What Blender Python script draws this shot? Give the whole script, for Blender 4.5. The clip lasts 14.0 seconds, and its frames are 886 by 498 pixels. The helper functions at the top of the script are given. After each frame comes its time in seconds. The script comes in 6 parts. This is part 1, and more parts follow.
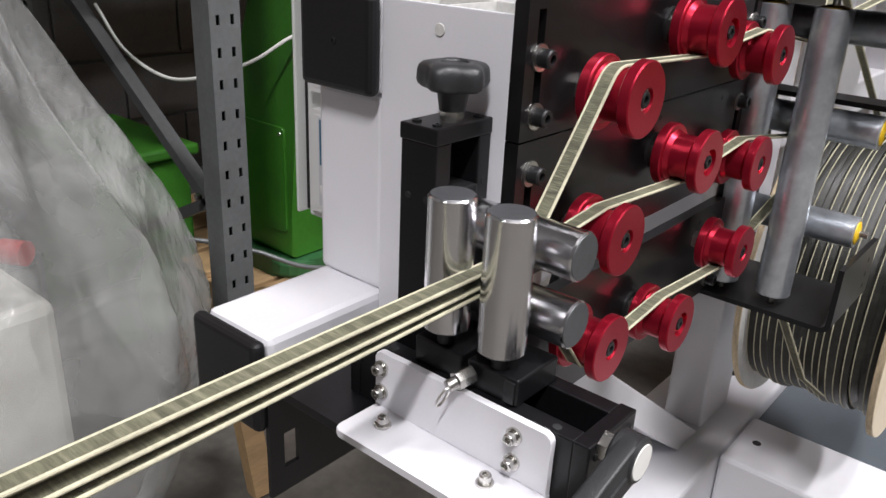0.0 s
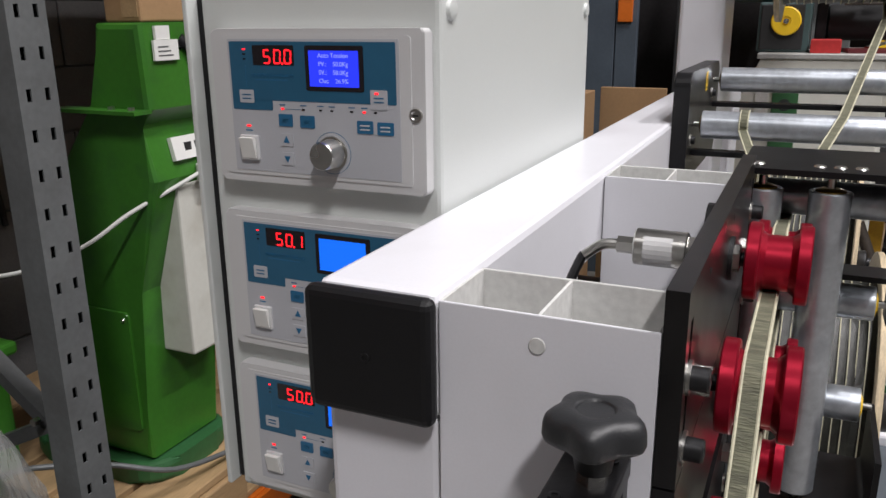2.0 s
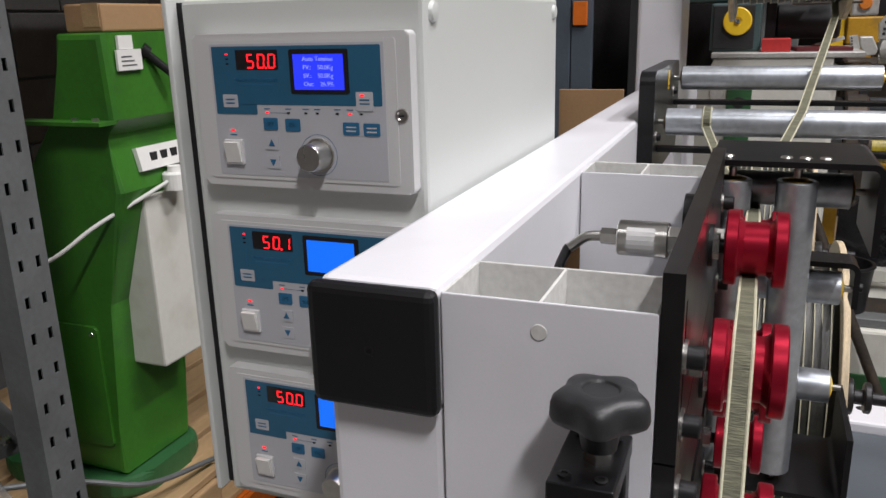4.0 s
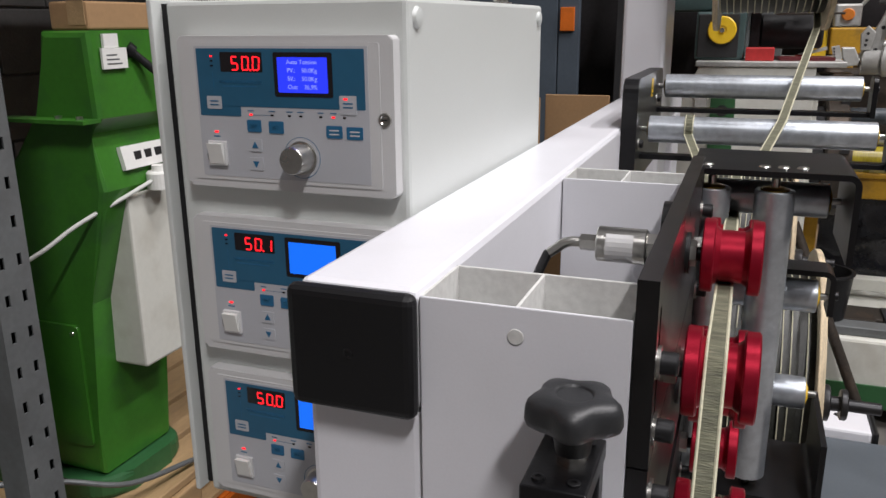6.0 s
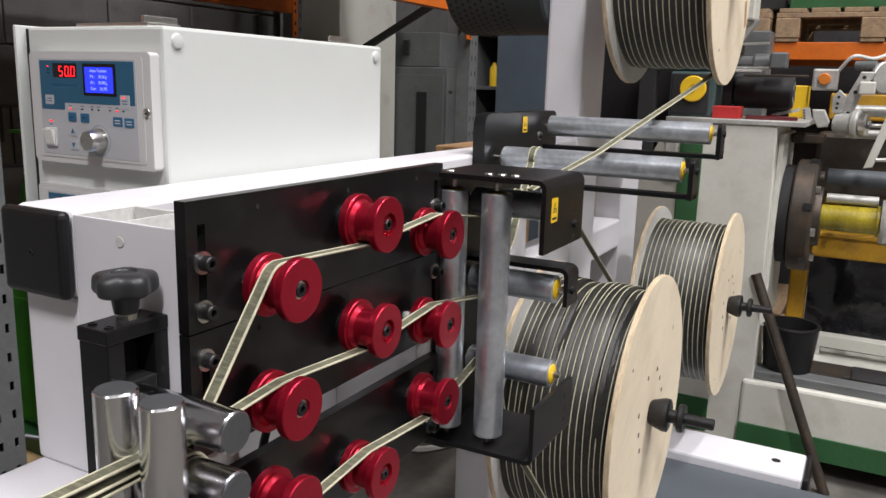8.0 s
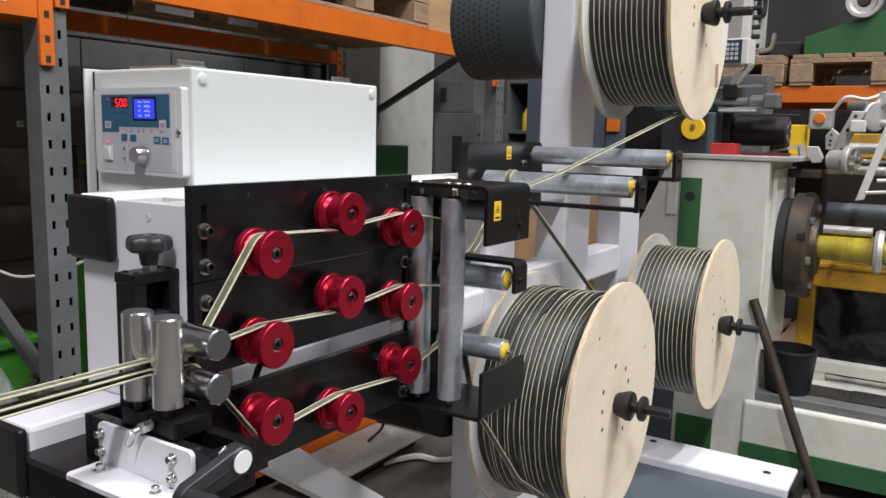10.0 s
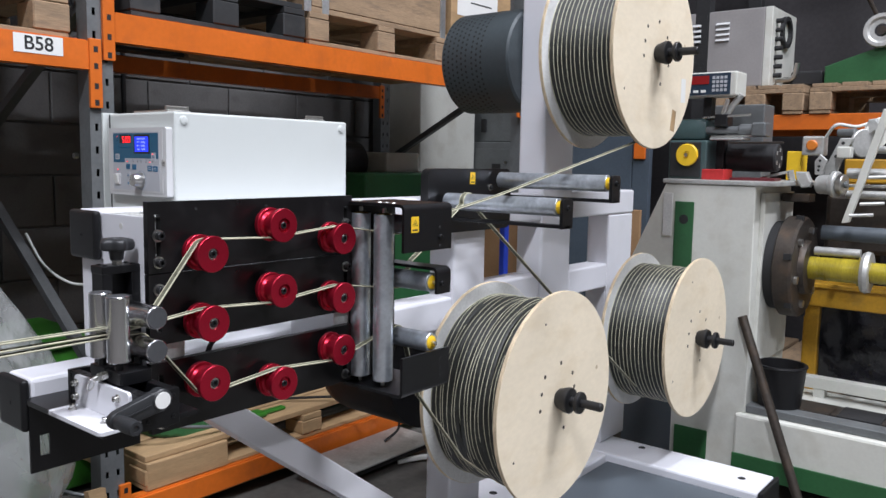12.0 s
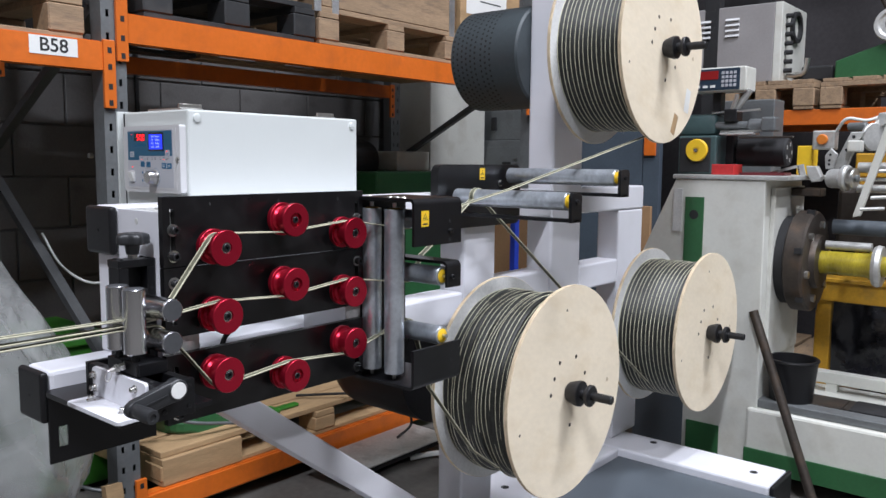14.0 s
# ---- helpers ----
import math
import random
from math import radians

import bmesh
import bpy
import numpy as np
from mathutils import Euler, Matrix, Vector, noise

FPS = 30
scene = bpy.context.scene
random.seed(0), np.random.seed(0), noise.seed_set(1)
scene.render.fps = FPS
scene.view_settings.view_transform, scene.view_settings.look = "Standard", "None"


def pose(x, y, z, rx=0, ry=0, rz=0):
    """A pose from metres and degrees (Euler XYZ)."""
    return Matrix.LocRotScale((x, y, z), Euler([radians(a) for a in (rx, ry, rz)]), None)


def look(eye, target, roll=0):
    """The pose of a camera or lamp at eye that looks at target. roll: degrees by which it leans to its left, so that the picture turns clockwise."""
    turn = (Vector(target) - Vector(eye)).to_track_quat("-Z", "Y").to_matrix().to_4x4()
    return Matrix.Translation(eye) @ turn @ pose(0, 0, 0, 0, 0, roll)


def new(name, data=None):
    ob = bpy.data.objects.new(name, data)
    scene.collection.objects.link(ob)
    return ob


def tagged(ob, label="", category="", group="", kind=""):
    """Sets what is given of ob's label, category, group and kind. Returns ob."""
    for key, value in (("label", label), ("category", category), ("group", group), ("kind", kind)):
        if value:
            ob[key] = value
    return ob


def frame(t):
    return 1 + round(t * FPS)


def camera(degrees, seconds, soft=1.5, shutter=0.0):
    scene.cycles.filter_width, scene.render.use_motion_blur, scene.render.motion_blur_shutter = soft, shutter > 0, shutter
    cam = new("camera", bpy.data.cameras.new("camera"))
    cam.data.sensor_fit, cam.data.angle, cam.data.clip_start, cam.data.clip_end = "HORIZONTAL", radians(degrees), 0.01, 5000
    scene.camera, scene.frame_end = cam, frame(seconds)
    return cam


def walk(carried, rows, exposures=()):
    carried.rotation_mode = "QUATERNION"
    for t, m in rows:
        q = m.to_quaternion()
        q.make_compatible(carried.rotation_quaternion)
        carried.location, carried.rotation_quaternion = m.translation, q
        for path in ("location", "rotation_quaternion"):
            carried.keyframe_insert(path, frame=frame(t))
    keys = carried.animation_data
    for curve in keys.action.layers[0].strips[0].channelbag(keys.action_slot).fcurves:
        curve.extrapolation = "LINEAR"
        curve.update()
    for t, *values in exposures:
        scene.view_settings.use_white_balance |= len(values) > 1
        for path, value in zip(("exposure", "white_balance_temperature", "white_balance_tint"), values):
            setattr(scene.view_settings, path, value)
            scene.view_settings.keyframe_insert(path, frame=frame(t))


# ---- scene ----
cam = camera(58.1, 14.0)
PATH = [
    (0, (0.228, 0.222, 1.129), (-0.948, 1.646, 0.361), 2.7),
    (0.5, (0.128, 0.256, 1.15), (-0.83, 1.844, 0.402), 1.9),
    (0.7, (0.1, 0.271, 1.166), (-0.805, 1.897, 0.433), 2.1),
    (1, (0.065, 0.29, 1.195), (-0.796, 1.96, 0.509), 1.4),
    (1.5, (0.006, 0.3, 1.217), (-0.841, 2.009, 0.614), 0.2),
    (2, (-0.042, 0.294, 1.227), (-0.848, 2.035, 0.665), -0.6),
    (2.5, (-0.057, 0.287, 1.221), (-0.808, 2.056, 0.669), -0.7),
    (3, (-0.057, 0.278, 1.223), (-0.789, 2.056, 0.674), -1.1),
    (5.5, (-0.061, 0.269, 1.224), (-0.747, 2.065, 0.673), -1.0),
    (6, (-0.053, 0.268, 1.226), (-0.734, 2.068, 0.683), -0.5),
    (6.5, (-0.016, 0.252, 1.228), (-0.713, 2.053, 0.705), -0.0),
    (7, (0.065, 0.233, 1.222), (-0.663, 2.03, 0.733), 0.2),
    (7.5, (0.223, 0.228, 1.201), (-0.605, 1.992, 0.751), 0.9),
    (8, (0.394, 0.223, 1.192), (-0.528, 1.952, 0.788), 1.6),
    (8.2, (0.437, 0.213, 1.194), (-0.509, 1.932, 0.806), 2.0),
    (10.3, (0.664, 0.058, 1.157), (-0.413, 1.719, 0.875), 1.5),
    (10.5, (0.686, 0.052, 1.163), (-0.404, 1.705, 0.88), 1.7),
    (11, (0.807, 0.063, 1.161), (-0.337, 1.681, 0.894), 1.4),
    (11.5, (0.956, 0.045, 1.163), (-0.246, 1.624, 0.915), 1.3),
    (12, (1.029, 0.02, 1.165), (-0.219, 1.568, 0.944), 1.0),
    (12.5, (1.055, 0.011, 1.162), (-0.219, 1.54, 0.965), 0.8),
    (13, (1.058, -0.001, 1.16), (-0.223, 1.523, 0.974), 0.6),
    (13.5, (1.053, -0.005, 1.158), (-0.226, 1.521, 0.961), 0.5),
    (14, (1.043, 0.008, 1.154), (-0.227, 1.537, 0.934), 0.5),
]
walk(cam, [(t, look(eye, target, roll)) for t, eye, target, roll in PATH],
     exposures=[(0, 0.22, 6450, 10), (1, 0.0, 6450, 10), (2, -0.22, 6500, 10), (6.5, -0.24, 6500, 10), (8, 0.05, 6550, 10), (10.5, 0.14, 6200, 9), (12, 0.14, 5900, 9), (14, 0.14, 5850, 9)])
# ---------------------------------------------------------------- light
world = bpy.data.worlds.new("hall")
scene.world = world
world.use_nodes = True
world.node_tree.nodes["Background"].inputs[0].default_value = (0.8, 0.88, 1.0, 1)
world.node_tree.nodes["Background"].inputs[1].default_value = 0.012


def strip_lamp(x, y, z, length, watts, width=0.35):
    data = bpy.data.lights.new("ceiling_lamp", "AREA")
    data.shape, data.size, data.size_y, data.energy = "RECTANGLE", width, length, watts
    data.color = (1.0, 0.965, 0.975)
    ob = new("ceiling_lamp", data)
    ob.matrix_world = pose(x, y, z)
    return ob


for lx, ly, lw in ((3.2, 2.8, 285), (1.3, 1.4, 165), (5.2, 0.4, 150), (2.2, -2.6, 360), (-0.8, -2.6, 24)):
    strip_lamp(lx, ly, 6.2, 1.4, lw, 0.28)

# ---------------------------------------------------------------- materials


def mat(name, col, rough=0.5, metal=0.0, var=0.12, scale=6.0, fine=90.0, bump=0.05, spread=0.12, coat=0.0, stretch=(1, 1, 1), dirt=None, dirt_amount=0.0, spec=0.5):
    m = bpy.data.materials.new(name)
    m.use_nodes = True
    nt = m.node_tree
    b = nt.nodes["Principled BSDF"]
    co = nt.nodes.new("ShaderNodeTexCoord")
    mp = nt.nodes.new("ShaderNodeMapping")
    mp.inputs["Scale"].default_value = stretch
    nt.links.new(co.outputs["Object"], mp.inputs[0])

    def noise_tex(s, detail):
        n = nt.nodes.new("ShaderNodeTexNoise")
        n.inputs["Scale"].default_value, n.inputs["Detail"].default_value = s, detail
        nt.links.new(mp.outputs[0], n.inputs["Vector"])
        return n.outputs["Fac"]

    def ramp(src, lo, hi):
        r = nt.nodes.new("ShaderNodeMapRange")
        r.inputs[1].default_value, r.inputs[2].default_value = 0.3, 0.7
        r.inputs[3].default_value, r.inputs[4].default_value = lo, hi
        nt.links.new(src, r.inputs[0])
        return r.outputs[0]

    big, small = noise_tex(scale, 4), noise_tex(fine, 3)
    mul = nt.nodes.new("ShaderNodeMath")
    mul.operation = "MULTIPLY"
    nt.links.new(ramp(big, 1 - var, 1 + var), mul.inputs[0])
    nt.links.new(ramp(small, 1 - var * 0.6, 1 + var * 0.6), mul.inputs[1])
    rgb = nt.nodes.new("ShaderNodeVectorMath")
    rgb.operation = "SCALE"
    rgb.inputs[0].default_value = col[:3]
    nt.links.new(mul.outputs[0], rgb.inputs["Scale"])
    out = rgb.outputs[0]
    if dirt:
        mx = nt.nodes.new("ShaderNodeMix")
        mx.data_type = "RGBA"
        mx.inputs[7].default_value = (*dirt, 1)
        nt.links.new(out, mx.inputs[6])
        dn = noise_tex(scale * 2.3, 8)
        r = nt.nodes.new("ShaderNodeMapRange")
        r.inputs[1].default_value, r.inputs[2].default_value = 0.52, 0.72
        r.inputs[3].default_value, r.inputs[4].default_value = 0.0, dirt_amount
        nt.links.new(dn, r.inputs[0])
        nt.links.new(r.outputs[0], mx.inputs[0])
        out = mx.outputs[2]
    nt.links.new(out, b.inputs["Base Color"])
    nt.links.new(ramp(big, max(0.02, rough - spread * rough), min(1, rough + spread * rough)), b.inputs["Roughness"])
    b.inputs["Metallic"].default_value = metal
    b.inputs["Specular IOR Level"].default_value = spec
    b.inputs["Coat Weight"].default_value = coat
    if bump:
        bp = nt.nodes.new("ShaderNodeBump")
        bp.inputs["Strength"].default_value, bp.inputs["Distance"].default_value = bump, 0.002
        nt.links.new(small, bp.inputs["Height"])
        nt.links.new(bp.outputs[0], b.inputs["Normal"])
    return m


def glow(name, col, strength):
    m = bpy.data.materials.new(name)
    m.use_nodes = True
    b = m.node_tree.nodes["Principled BSDF"]
    b.inputs["Base Color"].default_value = (*[c * 0.4 for c in col], 1)
    b.inputs["Emission Color"].default_value = (*col, 1)
    b.inputs["Emission Strength"].default_value = strength
    b.inputs["Roughness"].default_value = 0.25
    return m


WHITE = mat("white_powder_coat", (0.76, 0.76, 0.80), 0.32, var=0.02, fine=500, bump=0.04, dirt=(0.55, 0.55, 0.55), dirt_amount=0.12)
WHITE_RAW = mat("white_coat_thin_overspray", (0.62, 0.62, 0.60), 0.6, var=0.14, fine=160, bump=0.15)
BOXWHITE = mat("white_cabinet_enamel", (0.62, 0.645, 0.625), 0.38, var=0.02, fine=700, bump=0.05)
BLACK = mat("black_satin_coat", (0.006, 0.006, 0.007), 0.36, var=0.25, fine=300, bump=0.05, spec=0.35, dirt=(0.013, 0.013, 0.014), dirt_amount=0.4)
PLATE = mat("black_anodised_plate", (0.007, 0.0065, 0.007), 0.30, metal=0.0, var=0.2, scale=9, fine=600, bump=0.03, spec=0.4, dirt=(0.02, 0.019, 0.02), dirt_amount=0.5)
RUBBER = mat("black_plastic", (0.008, 0.008, 0.009), 0.45, spec=0.35, var=0.12, fine=800, bump=0.08)
OXIDE = mat("black_oxide_steel", (0.035, 0.035, 0.037), 0.4, metal=0.7, var=0.2)
GREYPLASTIC = mat("dark_grey_plastic", (0.022, 0.023, 0.025), 0.42, var=0.12, fine=900, bump=0.12)
RED = mat("red_anodised_aluminium", (0.42, 0.012, 0.035), 0.3, metal=0.75, var=0.08, fine=300, bump=0.02, dirt=(0.3, 0.02, 0.04), dirt_amount=0.5)
CHROME = mat("ground_steel", (0.66, 0.66, 0.68), 0.20, metal=1.0, var=0.05, fine=60, bump=0.01, stretch=(1, 1, 0.15))
CHROME_END = mat("turned_steel_end", (0.14, 0.145, 0.155), 0.45, metal=0.7, var=0.1, fine=200)
STEEL = mat("bright_steel", (0.62, 0.61, 0.58), 0.28, metal=1.0, var=0.12)
ZINC = mat("zinc_plated_roller", (0.62, 0.66, 0.71), 0.34, metal=0.8, var=0.14, scale=14, fine=120, bump=0.02, dirt=(0.34, 0.38, 0.43), dirt_amount=0.6)
BRASS = mat("brass", (0.5, 0.32, 0.08), 0.35, metal=1.0)
YELLOW = mat("yellow_plastic", (0.85, 0.55, 0.02), 0.45, var=0.05)
PLY = mat("birch_plywood", (0.82, 0.72, 0.55), 0.6, var=0.05, scale=5, fine=60, bump=0.08, stretch=(1, 1.5, 0.8), dirt=(0.66, 0.53, 0.34), dirt_amount=0.4)
PLYEDGE = mat("plywood_edge", (0.60, 0.49, 0.33), 0.75, var=0.25, scale=30, fine=200, bump=0.3, stretch=(6, 1, 1))
TAPE = mat("dark_woven_tape", (0.115, 0.115, 0.075), 0.75, var=0.35, scale=60, fine=420, bump=0.5, stretch=(0.35, 2.2, 2.2), dirt=(0.27, 0.26, 0.18), dirt_amount=0.6)
TAPE_DARK = mat("dark_wound_tape", (0.013, 0.014, 0.011), 0.45, var=0.35, scale=40, fine=300, bump=0.3, dirt=(0.08, 0.08, 0.07), dirt_amount=0.22)
CREAM = mat("cream_tape_edge", (0.50, 0.48, 0.35), 0.7, var=0.15, scale=50, fine=400, bump=0.2)
PANELGREY = mat("light_grey_moulded_plastic", (0.60, 0.60, 0.60), 0.5, var=0.02, fine=600, bump=0.03)
FASCIA = mat("grey_fascia_film", (0.47, 0.48, 0.51), 0.45, var=0.02, fine=500, bump=0.02)
BLUE = mat("blue_fascia_film", (0.02, 0.11, 0.20), 0.4, var=0.05)
BLUEKEY = mat("blue_key_film", (0.02, 0.13, 0.26), 0.4, var=0.05)
DARKGLASS = mat("dark_display_window", (0.015, 0.012, 0.014), 0.15, var=0.05, bump=0)
LED = glow("red_led_digits", (1.0, 0.012, 0.02), 2.4)
LCD = glow("blue_lcd", (0.025, 0.045, 1.0), 1.05)
LCD2 = glow("light_blue_lcd", (0.008, 0.17, 1.0), 1.0)
LCDTEXT = glow("pale_lcd_text", (0.35, 0.42, 1.0), 0.7)
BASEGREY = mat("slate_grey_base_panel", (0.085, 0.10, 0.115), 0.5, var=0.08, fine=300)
CONCRETE = mat("worn_concrete_floor", (0.12, 0.112, 0.10), 0.7, var=0.22, scale=2.2, fine=40, bump=0.2, dirt=(0.05, 0.047, 0.044), dirt_amount=0.7)
BLOCK = mat("painted_block", (0.12, 0.117, 0.115), 0.85, var=0.10, scale=5, fine=120, bump=0.5, dirt=(0.075, 0.072, 0.07), dirt_amount=0.5)
ORANGE = mat("orange_rack_enamel", (0.62, 0.14, 0.012), 0.40, var=0.08, fine=60, bump=0.08, dirt=(0.36, 0.09, 0.02), dirt_amount=0.35)
RACKGREY = mat("grey_rack_steel", (0.165, 0.175, 0.178), 0.45, metal=0.3, var=0.12, dirt=(0.12, 0.12, 0.12), dirt_amount=0.5)
PALLET = mat("weathered_pallet_wood", (0.31, 0.215, 0.13), 0.8, var=0.2, scale=9, fine=80, bump=0.4, stretch=(3, 0.5, 3), dirt=(0.15, 0.11, 0.08), dirt_amount=0.6)
NEWWOOD = mat("pale_pallet_wood", (0.40, 0.265, 0.135), 0.75, var=0.14, scale=9, fine=80, bump=0.3, stretch=(3, 0.5, 3), dirt=(0.28, 0.19, 0.1), dirt_amount=0.4)
CARD = mat("brown_cardboard", (0.36, 0.22, 0.11), 0.85, var=0.08)
GREEN = mat("green_machine_enamel", (0.040, 0.168, 0.018), 0.35, var=0.1, dirt=(0.03, 0.10, 0.025), dirt_amount=0.6)
DKGREEN = mat("dark_green_enamel", (0.026, 0.105, 0.036), 0.45, var=0.12)
OFFWHITE = mat("aged_offwhite_enamel", (0.63, 0.63, 0.575), 0.45, var=0.04, scale=4, dirt=(0.40, 0.37, 0.30), dirt_amount=0.4)
TEAL = mat("grey_green_enamel", (0.06, 0.10, 0.10), 0.4, var=0.12)
DKBLUE = mat("slate_blue_steel", (0.07, 0.09, 0.115), 0.5, var=0.1)
DKBLUE_DRUM = mat("dark_slate_sheet", (0.045, 0.056, 0.062), 0.5, var=0.1)
IRON = mat("dark_worn_iron", (0.06, 0.05, 0.042), 0.5, metal=0.6, var=0.25, dirt=(0.16, 0.10, 0.06), dirt_amount=0.4)
CAST = mat("cast_aluminium", (0.52, 0.52, 0.50), 0.45, metal=0.5, var=0.15, dirt=(0.25, 0.24, 0.22), dirt_amount=0.5)
PAPER = mat("white_paper", (0.78, 0.78, 0.75), 0.8, var=0.03)
INK = mat("black_ink", (0.02, 0.02, 0.02), 0.7, var=0.02)
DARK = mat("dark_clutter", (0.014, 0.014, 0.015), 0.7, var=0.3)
# strut steel darker than the posts: the rack's shade put into its colour
STRUT = mat("shaded_galvanised_strut", (0.085, 0.088, 0.09), 0.5, metal=0.2, var=0.15)
ROOF = mat("dark_roof_sheet", (0.10, 0.10, 0.105), 0.7, var=0.1)
TARP = mat("dark_tarpaulin_cloth", (0.030, 0.027, 0.029), 0.75, var=0.25, scale=3, fine=50, bump=0.2)
WIRE = mat("white_cable_sheath", (0.62, 0.63, 0.60), 0.5, var=0.05)
REDCARD = mat("red_card", (0.5, 0.03, 0.03), 0.5)
BLUEPAINT = mat("bright_blue_enamel", (0.02, 0.05, 0.42), 0.45)

# ---------------------------------------------------------------- builders
BASE = {}


def thing(name, at, label, category, group="", kind=""):
    ob = new(name)
    ob.location = at
    ob.empty_display_size = 0.05
    BASE[ob.name] = Vector(at)
    return tagged(ob, label, category, group, kind)


def part(name, bm, material, parent=None, label="", smooth=False):
    """Links bm, built in world space, as one mesh under a thing or a part."""
    bmesh.ops.recalc_face_normals(bm, faces=bm.faces)
    me = bpy.data.meshes.new(name)
    if parent is not None:
        bm.transform(Matrix.Translation(-BASE[parent.name]))
    bm.to_mesh(me)
    bm.free()
    for m in material if isinstance(material, (list, tuple)) else (material,):
        me.materials.append(m)
    if smooth:
        for p in me.polygons:
            p.use_smooth = True
        me.set_sharp_from_angle(angle=radians(35))
    ob = new(name, me)
    if parent is not None:
        ob.parent = parent
        BASE[ob.name] = BASE[parent.name]
    return tagged(ob, label)


def solid(name, bm, material, label, category, group="", kind="", smooth=False):
    """One plain mesh as a thing or a piece of the setting."""
    ob = part(name, bm, material, None, label, smooth)
    BASE[ob.name] = Vector((0, 0, 0))
    return tagged(ob, "", category, group, kind)


def box(lo, hi, bev=0.0, bm=None, seg=2, turn=None):
    bm = bm or bmesh.new()
    size = [b - a for a, b in zip(lo, hi)]
    mid = [(a + b) / 2 for a, b in zip(lo, hi)]
    m = Matrix.Translation(mid) @ (turn.to_4x4() if turn else Matrix.Identity(4)) @ Matrix.Diagonal((*size, 1))
    vs = bmesh.ops.create_cube(bm, size=1, matrix=m)["verts"]
    if bev:
        es = list({e for v in vs for e in v.link_edges})
        bmesh.ops.bevel(bm, geom=es, offset=min(bev, min(abs(s) for s in size) * 0.45), segments=seg, profile=0.5, affect="EDGES")
    return bm


def cyl(a, b, r, r2=None, seg=28, bm=None, bev=0.0):
    bm = bm or bmesh.new()
    a, b = Vector(a), Vector(b)
    d = b - a
    r2 = r if r2 is None else r2
    if bev:
        u = d.normalized()
        return lathe(a, u, [(0, 0), (0, r - bev), (bev, r), (d.length - bev, r2), (d.length, r2 - bev), (d.length, 0)], seg, bm)
    m = Matrix.Translation((a + b) / 2) @ d.to_track_quat("Z", "Y").to_matrix().to_4x4()
    bmesh.ops.create_cone(bm, cap_ends=True, segments=seg, radius1=r, radius2=r2, depth=d.length, matrix=m)
    return bm


def lathe(origin, axis, profile, seg=32, bm=None):
    """A turned body: profile of (distance along the axis, radius)."""
    bm = bm or bmesh.new()
    m = Matrix.Translation(Vector(origin)) @ Vector(axis).to_track_quat("Z", "Y").to_matrix().to_4x4()
    rings = []
    for d, r in profile:
        if r < 1e-6:
            rings.append([bm.verts.new(m @ Vector((0, 0, d)))])
        else:
            rings.append([bm.verts.new(m @ Vector((r * math.cos(2 * math.pi * i / seg), r * math.sin(2 * math.pi * i / seg), d))) for i in range(seg)])
    for a, b in zip(rings, rings[1:]):
        for i in range(seg):
            j = (i + 1) % seg
            if len(a) == 1 and len(b) == 1:
                continue
            if len(a) == 1:
                bm.faces.new((a[0], b[i], b[j]))
            elif len(b) == 1:
                bm.faces.new((a[i], a[j], b[0]))
            else:
                bm.faces.new((a[i], a[j], b[j], b[i]))
    return bm


def prism(pts, axis, lo, hi, bm=None, bev=0.0):
    """A plate: the outline pts in the two axes other than axis (in x, y, z order), from lo to hi."""
    bm = bm or bmesh.new()

    def at(p, d):
        return {"x": (d, p[0], p[1]), "y": (p[0], d, p[1]), "z": (p[0], p[1], d)}[axis]
    a = [bm.verts.new(at(p, lo)) for p in pts]
    b = [bm.verts.new(at(p, hi)) for p in pts]
    fs = [bm.faces.new(a), bm.faces.new(b[::-1])]
    for i in range(len(pts)):
        j = (i + 1) % len(pts)
        fs.append(bm.faces.new((a[i], b[i], b[j], a[j])))
    if bev:
        es = [e for f in fs[:2] for e in f.edges]
        bmesh.ops.bevel(bm, geom=es, offset=bev, segments=2, profile=0.5, affect="EDGES")
    return bm


def rounded(u0, u1, v0, v1, r, n=5, corners=(1, 1, 1, 1)):
    """Outline of a rectangle with chosen rounded corners (low-low, high-low, high-high, low-high)."""
    out = []
    for k, (cu, cv, a0) in enumerate(((u0, v0, 180), (u1, v0, 270), (u1, v1, 0), (u0, v1, 90))):
        rr = r * corners[k]
        if rr <= 0:
            out.append((cu, cv))
            continue
        cu += rr if cu == u0 else -rr
        cv += rr if cv == v0 else -rr
        out += [(cu + rr * math.cos(radians(a0 + 90 * i / n)), cv + rr * math.sin(radians(a0 + 90 * i / n))) for i in range(n + 1)]
    return out


